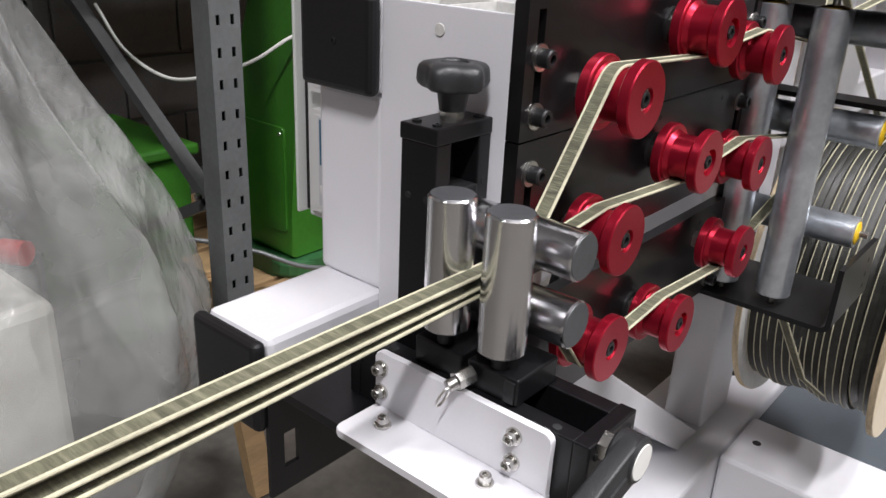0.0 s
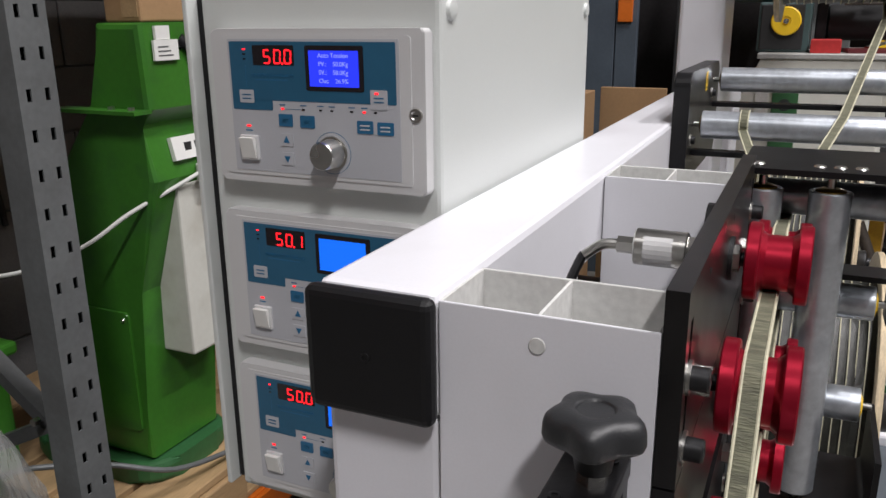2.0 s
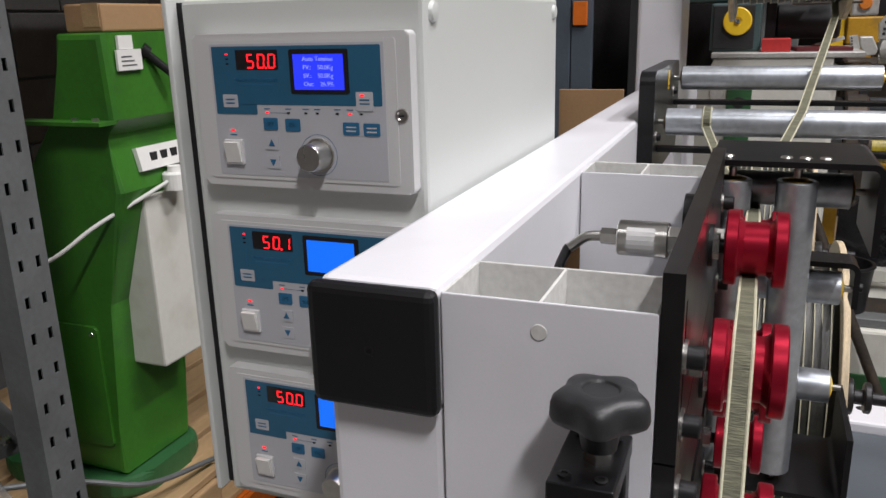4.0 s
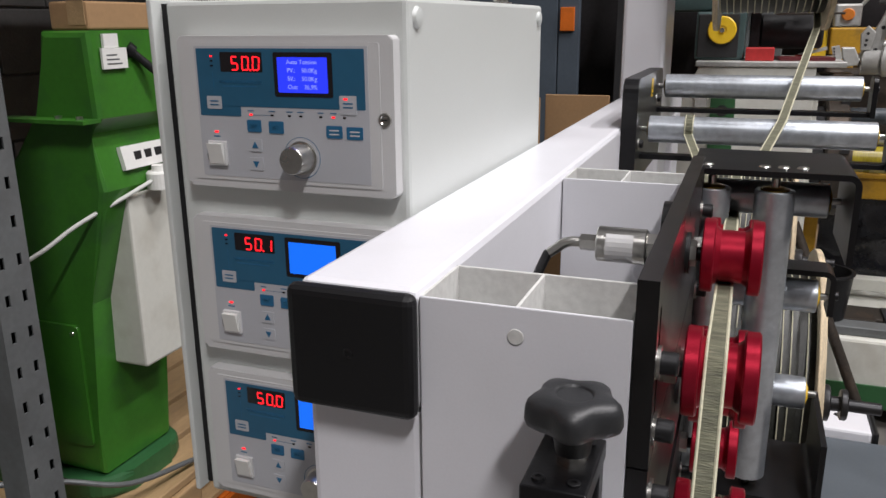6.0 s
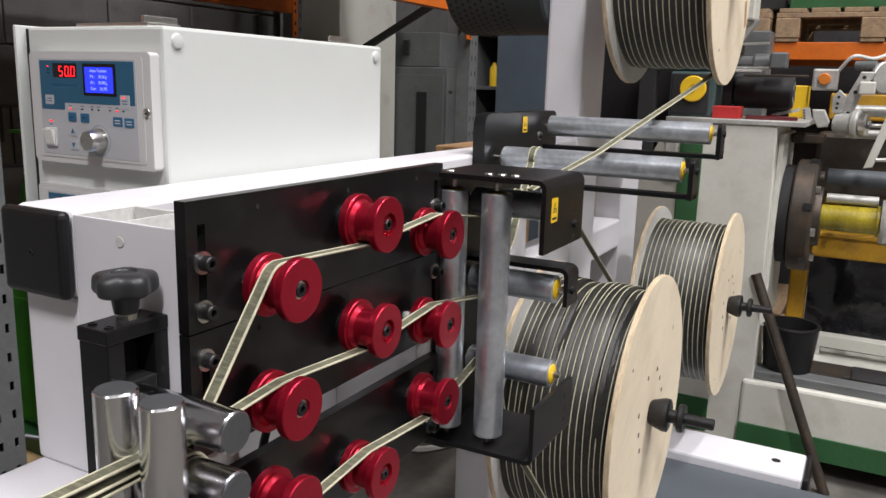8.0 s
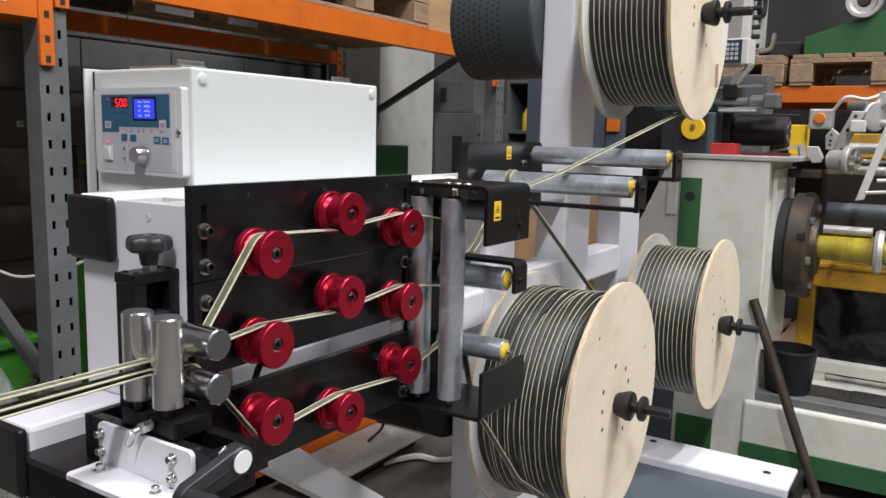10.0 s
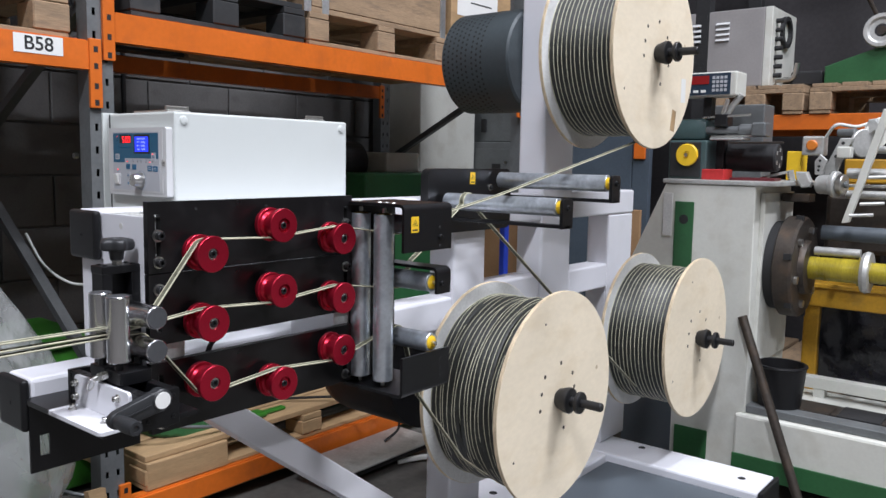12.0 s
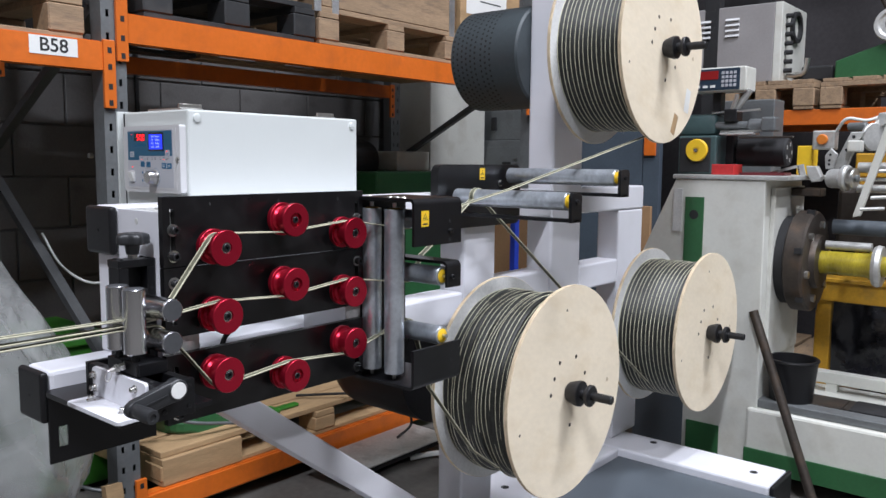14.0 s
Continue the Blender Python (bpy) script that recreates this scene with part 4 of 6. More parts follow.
def controller(zt, reading, lcd):
    """One tension controller; zt is the top of its bezel."""
    x0, x1, y = -0.526, -0.3185, CB[2]
    h = 0.132
    ob = part("controller", prism(rounded(x0, x1, zt - 0.006 - h, zt - 0.006, 0.004), "y", y - 0.014, y, bev=0.002), PANELGREY, cab, "grey moulded controller bezel")
    f = y - 0.0145

    L, T = -0.520, zt - 1.224

    def flat(name, xa, xb, za, zb, mt, d=0.0005, r=0.001, lab="", owner=None):
        return part(name, prism(rounded(L + xa, L + xb, T + za, T + zb, r, 2), "y", f - d, f - 0.00002), mt, owner or ob, lab)

    to_front = Matrix(((1, 0, 0, 0), (0, 0, -1, 0), (0, 1, 0, 0), (0, 0, 0, 1)))

    def text(name, body, size, x, z, d, mt, owner):
        words(name, body, size, Matrix.Translation((L + x, f - d, T + z)) @ to_front, mt, owner)

    part("bezel_step", prism(rounded(x0 + 0.009, x1 - 0.012, zt - h + 0.001, zt - 0.0115, 0.003), "y", f - 0.0004, y - 0.013), PANELGREY, ob)
    flat("fascia", 0.0125, 0.1795, 1.0965, 1.2095, FASCIA, 0.0008)
    flat("blue_field", 0.0145, 0.1765, 1.1585, 1.2075, BLUE, 0.0011, lab="blue fascia print")
    flat("blue_field", 0.0145, 0.0565, 1.150, 1.1588, BLUE, 0.0011)
    flat("digit_window", 0.039, 0.081, 1.188, 1.2045, DARKGLASS, 0.0014, lab="dark red-lit digit window")
    xs = L + 0.0505
    for ch in reading:
        if ch == ".":
            part("lit_point", box((xs - 0.0030, f - 0.0020, T + 1.1888), (xs - 0.0014, f - 0.0016, T + 1.1904)), LED, ob)
            continue
        digit(ob, ch, xs, T + 1.1897, 0.0060, 0.0108, f - 0.0016, 0.00125)
        xs += 0.0106
    flat("screen_frame", 0.092, 0.1475, 1.168, 1.2045, DARKGLASS, 0.0015, 0.0015)
    flat("lcd_screen", 0.096, 0.143, 1.1715, 1.2005, lcd, 0.0019, 0.0005, "lit blue display")
    if lcd is LCD:
        for k, body in enumerate(("Auto Tension", "PV.:    50.0Kg", "SV.:    50.0Kg", "Out:    26.9%")):
            text("display_text", body, 0.0052, 0.1195, 1.1965 - 0.0068 * k, 0.0022, LCDTEXT, ob)
    text("printed_title", "TENSION CONTROLLER", 0.0040, 0.058, 1.1795, 0.0013, BLUEKEY, ob)
    flat("print_bar", 0.040, 0.074, 1.1752, 1.1764, BLUEKEY, 0.0013, 0.0002)
    flat("print_bar", 0.0302, 0.0306, 1.169, 1.188, BLUEKEY, 0.0013, 0.0001)
    for pz in (1.201, 1.197, 1.193):
        flat("indicator", 0.0285, 0.0313, pz - 0.0006, pz + 0.0006, LED if pz > 1.2 else DARKGLASS, 0.0014, 0.0002)
    for xa, xb, za, zb, mt, cap in ((0.0225, 0.0375, 1.156, 1.167, FASCIA, ""), (0.153, 0.1685, 1.1545, 1.170, FASCIA, ""), (0.062, 0.076, 1.137, 1.1475, BLUEKEY, "SET"), (0.0838, 0.0983, 1.1365, 1.147, BLUEKEY, "ESC"), (0.1395, 0.1545, 1.1345, 1.145, BLUEKEY, ""), (0.1585, 0.1735, 1.134, 1.1445, BLUEKEY, ""), (0.062, 0.0755, 1.120, 1.131, FASCIA, "up"), (0.062, 0.0755, 1.1035, 1.1145, FASCIA, "down")):
        key = flat("key", xa, xb, za, zb, mt, 0.0016, 0.001)
        xc, zc = (xa + xb) / 2, (za + zb) / 2
        if cap in ("up", "down"):
            s = 1 if cap == "up" else -1
            part("arrow", prism([(L + xc - 0.0031, T + zc - s * 0.0024), (L + xc + 0.0031, T + zc - s * 0.0024), (L + xc, T + zc + s * 0.0034)], "y", f - 0.0020, f - 0.0015), BLUEKEY, key)
        elif cap:
            text("key_text", cap, 0.0046, xc, zc, 0.0019, BLUE, key)
        else:
            for zq in (zc + 0.0008, zc - 0.0024):
                flat("print_bar", xc - 0.0045, xc + 0.0045, zq, zq + 0.0011, PANELGREY if mt is BLUEKEY else BLUEKEY, 0.0019, 0.0002, owner=key)
    for px, lit in ((0.0663, 1), (0.0875, 0), (0.1046, 0), (0.1156, 0), (0.1347, 0), (0.1465, 1), (0.157, 0)):
        flat("indicator", px - 0.0014, px + 0.0014, 1.1512, 1.1526, LED if lit else DARKGLASS, 0.0013, 0.0002)
        flat("print_bar", px - 0.003, px + 0.003, 1.1548, 1.1556, BLUEKEY, 0.0011, 0.0002)
    flat("print_line", 0.068, 0.086, 1.1516, 1.1519, BLUEKEY, 0.001, 0.0001)
    flat("indicator", 0.0275, 0.0315, 1.1352, 1.1368, LED, 0.0013, 0.0002)
    flat("print_bar", 0.026, 0.033, 1.1315, 1.1325, BLUEKEY, 0.0011, 0.0002)
    flat("indicator", 0.157, 0.1605, 1.1665, 1.168, LED, 0.0021, 0.0002)
    sw = part("rocker_switch", box((L + 0.0205, f - 0.004, T + 1.106), (L + 0.0395, f, T + 1.128), 0.001), PANELGREY, ob, "white rocker switch")
    part("rocker", prism([(f - 0.004, T + 1.108), (f - 0.0045, T + 1.108), (f - 0.0085, T + 1.126), (f - 0.004, T + 1.126)], "x", L + 0.0225, L + 0.0375), PAPER, sw)
    kc = (L + 0.1145, f, T + 1.1165)
    kn = part("dial_knob", lathe(kc, (0, -1, 0), [(0, 0.0145), (0.002, 0.0145), (0.002, 0.0128), (0.018, 0.0118), (0.0195, 0.0108), (0.0195, 0.0)], 40), STEEL, ob, "turned aluminium dial knob", smooth=True)
    part("dial_mark", lathe(kc, (0, -1, 0), [(0, 0.018), (0.0010, 0.0178), (0.0010, 0.0174), (0, 0.0172)], 40), BLUEKEY, kn)
    lk = part("lock", lathe((x1 - 0.0085, f + 0.0005, zt - 0.073), (0, -1, 0), [(0, 0.006), (0.0015, 0.0055), (0.0015, 0.004), (0.0006, 0.003), (0.0006, 0)], 24), STEEL, ob, "round bezel screw", smooth=True)
    part("lock_slot", box((x1 - 0.011, f - 0.0012, zt - 0.0736), (x1 - 0.006, f - 0.0009, zt - 0.0724)), DARK, lk)
    return ob


controller(1.224, "50.0", LCD)
controller(1.064, "50.1", LCD2)
controller(0.910, "50.0", LCD2)

# ---------------------------------------------------------------- pallet racking


def upright(x, y, h, parent, wide=0.072, facing=1):
    """A perforated rack post: open channel with two rows of slots through its face."""
    bm = bmesh.new()
    t = 0.003
    x1 = x + 0.03 * facing
    pitch, zs = 0.0635, 0.06
    y0, y1 = y - wide / 2, y + wide / 2
    cols = [(y - 0.017, 0.0045), (y + 0.017, 0.0045)]
    edges = [y0, cols[0][0] - 0.0045, cols[0][0] + 0.0045, cols[1][0] - 0.0045, cols[1][0] + 0.0045, y1]
    verts = {}

    def v(yy, zz):
        k = (round(yy, 5), round(zz, 5))
        if k not in verts:
            verts[k] = bm.verts.new((x1, yy, zz))
        return verts[k]
    n = int(h / pitch)
    for i in range(n):
        z0 = i * pitch
        za, zb, z1 = z0 + 0.024, z0 + 0.044, z0 + pitch
        for (a, b) in zip([z0, za, zb], [za, zb, z1]):
            for k in range(5):
                if k in (1, 3) and a == za:
                    continue
                bm.faces.new((v(edges[k], a), v(edges[k + 1], a), v(edges[k + 1], b), v(edges[k], b)))
    ext = bmesh.ops.extrude_face_region(bm, geom=list(bm.faces))
    bmesh.ops.translate(bm, verts=[g for g in ext["geom"] if isinstance(g, bmesh.types.BMVert)], vec=(-t * facing, 0, 0))
    post = part("post", bm, RACKGREY, parent)
    for s in (y0, y1 - t):
        part("post_flange", box((min(x1 - 0.06 * facing, x1 - t * facing), s, 0), (max(x1 - 0.06 * facing, x1 - t * facing), s + t, n * pitch)), RACKGREY, post)
    # near-black sheet added in the open channel, as shade behind the slots
    part("slot_shade", box((min(x1 - 0.06 * facing, x1 - 0.057 * facing), y0 + t, 0), (max(x1 - 0.06 * facing, x1 - 0.057 * facing), y1 - t, n * pitch)), DARK, post)
    return post


def rod(a, b, w, bm=None):
    """A flat-sided strut from a to b."""
    bm = bm or bmesh.new()
    a, b = Vector(a), Vector(b)
    m = Matrix.Translation((a + b) / 2) @ (b - a).to_track_quat("Z", "Y").to_matrix().to_4x4() @ Matrix.Diagonal((w, w * 0.8, (b - a).length, 1))
    bmesh.ops.create_cube(bm, size=1, matrix=m)
    return bm


def rack_frame(y, label):
    ob = thing("rack_frame", (-1.6, y, 0), label, "pallet rack", "rack frames")
    upright(-1.182, y, 3.2, ob)
    upright(-2.12, y, 3.2, ob)
    fx, rx = -1.24, -2.1
    zs = (0.10, 0.52, 1.14, 1.59, 2.2)
    for i in range(len(zs) - 1):
        a, b = (fx, rx) if i % 2 else (rx, fx)
        if y < 2:
            a, b = (rx, fx) if i % 2 == 0 else (fx, rx)
        part("diagonal_strut", rod((a, y, zs[i]), (b, y, zs[i + 1]), 0.032), STRUT, ob)
        part("strut_bolt", cyl((fx + 0.0, y - 0.03, zs[i] + 0.02), (fx + 0.0, y - 0.042, zs[i] + 0.02), 0.008, seg=6), STEEL, ob)
    part("foot_plate", box((-1.26, y - 0.06, 0), (-1.15, y + 0.06, 0.006)), RACKGREY, ob)
    return ob


rack_frame(1.184, "grey perforated rack end frame with diagonal struts")
rack_frame(3.35, "grey perforated rack end frame behind the machine")


def rack_beam(x, y0, y1, z0, z1, label, left_plate=True, right_plate=True):
    ob = thing("rack_beam", (x, (y0 + y1) / 2, z0), label, "rack beam", "orange rack beams")
    h = z1 - z0
    bm = prism([(x, z0), (x, z1 - 0.004), (x - 0.012, z1 - 0.004), (x - 0.012, z1), (x - 0.045, z1), (x - 0.045, z0)], "y", y0, y1)
    part("beam", bm, ORANGE, ob)
    for on, yy, s in ((left_plate, y0, -1), (right_plate, y1, 1)):
        if not on:
            continue
        lo, hi = sorted((yy, yy + s * 0.035))
        cp = part("connector", box((x - 0.006, lo, z0 - (0.105 if s > 0 else 0.055)), (x + 0.006, hi, z1 + (0.004 if s > 0 else 0.06)), 0.002), ORANGE, ob)
        for zz in ((z0 - 0.09, z0 - 0.045, z0 + 0.01, z1 - 0.025) if s > 0 else (z0 - 0.04, z0 + 0.01, z1 - 0.02, z1 + 0.04)):
            part("hook_hole", box((x + 0.006, (lo + hi) / 2 - 0.006, zz - 0.008), (x + 0.0066, (lo + hi) / 2 + 0.006, zz + 0.008)), DARK, cp)
    return ob


BX = -1.146
rack_beam(BX, 1.223, 3.27, 1.482, 1.566, "orange enamelled rack beam under pallets")
rb_left = rack_beam(BX, -0.9, 1.147, 1.398, 1.479, "orange rack beam with a white location label", False, True)
rack_beam(-2.06, 1.25, 3.27, 1.497, 1.566, "orange rear rack beam in shade")
rack_beam(-2.06, -0.9, 1.14, 1.394, 1.475, "orange rear rack beam in shade", False, True)
rack_beam(BX, 1.235, 2.62, 0.055, 0.125, "low orange rack beam near the floor", True, False)
lab = thing("location_label", (BX, 1.012, 1.449), "white label with black letters on an orange beam", "label")
part("card", box((BX + 0.0005, 0.948, 1.425), (BX + 0.0015, 1.076, 1.473)), PAPER, lab)
words("lettering", "B58", 0.050, Matrix.Translation((BX + 0.0017, 1.012, 1.449)) @ FACE_X, INK, lab, bold=0.0007)


def pallet(x0, x1, y0, y1, z, material, label, deck=7, h=0.135, blocks=True):
    """Boards along y, bearers along x, blocks between."""
    ob = thing("pallet", ((x0 + x1) / 2, (y0 + y1) / 2, z), label, "pallet", "pallets")
    rnd = random.Random(int(1000 * (y0 + z) + 77))
    w = (x1 - x0) / deck
    for i in range(deck):
        xa = x0 + w * i + w * 0.07
        part("deck_board", box((xa, y0 + rnd.uniform(0, .008), z + h - 0.02), (xa + w * 0.86, y1 - rnd.uniform(0, .008), z + h + rnd.uniform(-0.002, 0.0)), 0.002, seg=1), material, ob)
    for yy in (y0, (y0 + y1) / 2 - 0.045, y1 - 0.09):
        part("bearer", box((x0, yy, z + h - 0.042), (x1, yy + 0.09, z + h - 0.021), 0.002, seg=1), material, ob)
        for xx in (x0, (x0 + x1) / 2 - 0.05, x1 - 0.10):
            part("block", box((xx, yy - 0.004, z + 0.016), (xx + 0.10, yy + 0.094, z + h - 0.043), 0.004, seg=1), material, ob)
    for xx in (x0 + 0.004, (x0 + x1) / 2 - 0.046, x1 - 0.096):
        part("bottom_board", box((xx, y0, z), (xx + 0.092, y1, z + 0.0155), 0.002, seg=1), material, ob)
    return ob


BLACKPAL = mat("black_recycled_plastic", (0.025, 0.026, 0.027), 0.6, var=0.2, dirt=(0.08, 0.075, 0.07), dirt_amount=0.5)
pallet(-2.0, -1.165, 1.29, 1.945, 1.567, BLACKPAL, "black plastic pallet lying on the rack beams")
pallet(-2.0, -1.160, 1.965, 2.76, 1.567, PALLET, "weathered wooden pallet under a crate on the rack")
pallet(-2.0, -1.165, 0.30, 1.105, 1.476, PALLET, "weathered wooden pallet on the rack")
pallet(-2.05, -1.165, 1.30, 2.66, 0.126, NEWWOOD, "pale wooden pallet on the low rack beam", deck=6, h=0.11)
end_wood = thing("wooden_bearer", (-1.3, 1.45, 0.126), "solid pale wooden bearer under the pallet's end", "timber")
part("timber", box((-1.60, 1.302, 0.1262), (-1.163, 1.60, 0.214), 0.004), NEWWOOD, end_wood)
pallet(-2.05, -1.2, 1.40, 1.98, 0.02, NEWWOOD, "pale wooden pallet on the floor under the rack", deck=6, h=0.10)

crate = thing("wooden_crate", (-1.6, 2.35, 1.703), "wooden shipping crate with galvanised corner brackets", "crate")
for i in range(3):
    z0 = 1.704 + i * 0.15
    part("front_board", box((-1.19, 1.985, z0), (-1.172, 2.745, z0 + 0.146), 0.002, seg=1), PALLET, crate)
    part("side_board", box((-1.98, 1.985, z0), (-1.192, 2.003, z0 + 0.146), 0.002, seg=1), PALLET, crate)
    part("side_board", box((-1.98, 2.727, z0), (-1.192, 2.745, z0 + 0.146), 0.002, seg=1), PALLET, crate)
GALV = mat("galvanised_sheet", (0.55, 0.57, 0.58), 0.4, metal=0.8, var=0.2)
for yy in (1.945, 2.03, 2.70):
    part("corner_bracket", box((-1.171, yy, 1.68), (-1.166, yy + 0.032, 1.95), 0.001), GALV, crate)
box_ob = thing("brown_crate", (-1.6, 3.0, 1.567), "brown plywood box with a sheet of paper on it", "box")
part("box_body", box((-1.95, 2.79, 1.567), (-1.18, 3.24, 2.2), 0.004), NEWWOOD, box_ob)
sheet = part("paper_sheet", box((-1.1795, 2.83, 1.80), (-1.1785, 3.13, 2.05)), PAPER, box_ob, "white sheet with faint handwriting")
rnd = random.Random(4)
for i in range(4):
    z0 = 2.01 - i * 0.05
    part("writing_bar", box((-1.1784, 2.88 + rnd.uniform(0, .05), z0), (-1.1781, 3.02 + rnd.uniform(0, .08), z0 + 0.006)), INK, sheet)
crate2 = thing("black_crate", (-1.6, 1.6, 1.703), "dark plastic crate on the black pallet", "crate")
part("tub", box((-1.95, 1.33, 1.703), (-1.20, 1.90, 2.1), 0.01), PALLET, crate2)
lump = thing("grey_block", (-1.4, 0.9, 1.612), "rough grey wooden block on the pallet", "block")
part("block_body", box((-1.7, 0.78, 1.612), (-1.19, 1.08, 1.9), 0.012), PALLET, lump)

# things in the rack's lower bay
tray = thing("steel_tray", (-1.0, 2.2, 0.0), "scuffed steel plate on black dollies on the floor", "tray")
part("plate", box((-1.12, 1.86, 0.062), (-0.90, 2.40, 0.069), 0.002), CAST, tray)
part("tray_frame", box((-1.10, 1.88, 0.03), (-0.92, 2.38, 0.062), 0.01), DARK, tray)
for yy in (1.95, 2.3):
    part("caster", cyl((-1.0, yy - 0.015, 0.015), (-1.0, yy + 0.015, 0.015), 0.015), RUBBER, tray)
flx = thing("black_flex", (-1.0, 2.1, 0.24), "thin black cable trailing off the pallet", "cable")
part("flex", pipe([(-1.30, 1.95, 0.25), (-1.15, 2.1, 0.255), (-1.06, 2.2, 0.245), (-1.02, 2.27, 0.19), (-1.0, 2.28, 0.12), (-1.02, 2.22, 0.075)], 0.005), RUBBER, flx)
film = thing("plastic_strip", (-0.85, 2.35, 0.0), "crumpled clear plastic strip on the floor", "litter")
part("strip", pipe([(-0.95, 2.22, 0.012), (-0.88, 2.32, 0.02), (-0.80, 2.36, 0.01), (-0.72, 2.46, 0.018)], 0.011, 6), PAPER, film)
grn = thing("green_fitting", (-1.25, 1.75, 0.237), "small green painted fitting on the pallet", "fitting")
part("fitting", box((-1.26, 1.74, 0.237), (-1.2, 1.80, 0.257), 0.01), GREEN, grn)
part("fitting_arm", box((-1.25, 1.80, 0.237), (-1.22, 1.90, 0.250), 0.008), GREEN, grn)

# green pedestal machine
gm = thing("green_machine", (-1.4, 1.7, 0.13), "bright green pedestal machine standing on pallets", "machine")
out_l = [(-1.285, 0.29), (-1.282, 0.40), (-1.268, 0.68), (-1.188, 0.92), (-1.214, 1.03), (-1.180, 1.06), (-1.186, 1.22), (-1.296, 1.22), (-1.318, 1.06), (-1.42, 0.96), (-1.52, 0.66), (-1.63, 0.29)]
part("casting", prism(out_l, "y", 1.44, 1.66, bev=0.012), GREEN, gm)
part("plinth", prism(rounded(-1.66, -1.25, 1.41, 1.69, 0.08), "z", 0.236, 0.285, bev=0.012), DKGREEN, gm)
part("door_panel", prism(rounded(-1.50, -1.297, 0.36, 0.635, 0.01), "y", 1.433, 1.44, bev=0.002), GREEN, gm, "bolted green door panel")
part("door_bolt", lathe((-1.312, 1.433, 0.618), (0, -1, 0), [(0, 0.006), (0.003, 0.005), (0.003, 0)], 12), STEEL, gm)
part("shelf_fin", box((-1.40, 1.40, 1.054), (-1.178, 1.445, 1.061)), GREEN, gm)
for bx in (-1.255, -1.205):
    part("fin_bolt", cyl((bx, 1.42, 1.061), (bx, 1.42, 1.067), 0.007, seg=6), STEEL, gm)
part("side_box", box((-1.30, 1.505, 0.53), (-1.192, 1.65, 0.905), 0.006), OFFWHITE, gm, "off-white electrical box")
part("data_tag", box((-1.181, 1.466, 1.150), (-1.176, 1.530, 1.188)), PAPER, gm, "white tag with faint print")
part("data_tag", box((-1.184, 1.475, 1.1885), (-1.178, 1.512, 1.214)), PAPER, gm)
for i in range(3):
    part("print_bar", box((-1.1758, 1.476, 1.158 + i * 0.008), (-1.1754, 1.515 - 0.006 * i, 1.1605 + i * 0.008)), RACKGREY, gm)
nm = part("name_plate", box((-1.200, 1.503, 0.952), (-1.190, 1.66, 0.999), turn=Euler((0, radians(-13), 0)).to_matrix()), PAPER, gm, "white plate with dark lettering")
for i in range(4):
    part("letter_bar", box((-1.1925, 1.535 + i * 0.030, 0.964), (-1.1885, 1.553 + i * 0.030, 0.986)), INK, nm)
part("lever", cyl((-1.186, 1.545, 1.185), (-1.150, 1.60, 1.125), 0.008), OXIDE, gm)
part("lever_knob", cyl((-1.187, 1.542, 1.188), (-1.181, 1.551, 1.178), 0.014), RUBBER, gm)
part("socket", lathe((-1.172, 1.580, 0.905), (0, 0, 1), [(0, 0.0), (0, 0.026), (0.032, 0.026), (0.036, 0.022), (0.036, 0.015), (0.048, 0.014), (0.048, 0)], 24), PAPER, gm, "white round socket")
cbx = thing("cardboard_box", (-1.25, 1.7, 1.22), "brown cardboard box on top of the green machine", "box")
part("carton", box((-1.285, 1.46, 1.221), (-1.195, 1.65, 1.272), 0.004), CARD, cbx)
part("packing_tape", box((-1.24, 1.4585, 1.23), (-1.20, 1.4595, 1.273)), NEWWOOD, cbx, "brown packing tape")
wl = thing("white_cable", (-1.2, 1.5, 0.8), "white cable slung across the green machine", "cable")
part("sheath", pipe([(-1.172, 1.560, 0.925), (-1.190, 1.49, 0.900), (-1.235, 1.41, 0.860), (-1.294, 1.35, 0.806), (-1.38, 1.28, 0.765), (-1.50, 1.25, 0.75), (-1.62, 1.22, 0.80), (-1.7, 1.2, 0.9)], 0.0042), WIRE, wl)
gl = thing("grey_cable", (-1.3, 1.3, 0.3), "grey cable looped over the low pallets", "cable")
part("sheath", pipe([(-1.19, 1.62, 0.25), (-1.20, 1.42, 0.30), (-1.27, 1.30, 0.36), (-1.36, 1.15, 0.40), (-1.44, 1.08, 0.30), (-1.38, 1.06, 0.2), (-1.22, 1.10, 0.17), (-1.18, 1.22, 0.14)], 0.006), RACKGREY, gl)
gb2 = thing("green_cabinet", (-1.8, 1.1, 0), "pale green steel bin behind the rack post", "bin")
part("bin_body", box((-2.0, 1.10, 0.02), (-1.60, 1.36, 0.52), 0.012), GREEN, gb2)
part("bin_lid", box((-2.02, 1.08, 0.52), (-1.58, 1.38, 0.55), 0.008), GREEN, gb2)
gb3 = thing("dark_green_machine", (-1.8, 3.0, 0), "dark green machine body standing in the rack's shade", "machine")
part("body", box((-2.15, 2.72, 0), (-1.62, 3.30, 1.10), 0.012), DKGREEN, gb3)
part("hood", cyl((-1.9, 2.66, 1.15), (-1.9, 2.92, 1.15), 0.10), DARK, gb3)
part("box_top", box((-1.95, 3.0, 1.10), (-1.75, 3.25, 1.20), 0.006), OFFWHITE, gb3)
pl = thing("wooden_plank", (-1.2, 1.0, 0), "pale wooden plank leaning beside the wrapped load", "plank")
part("plank", rod((-0.90, 1.03, 0.0), (-0.98, 1.04, 0.27), 0.045), NEWWOOD, pl)
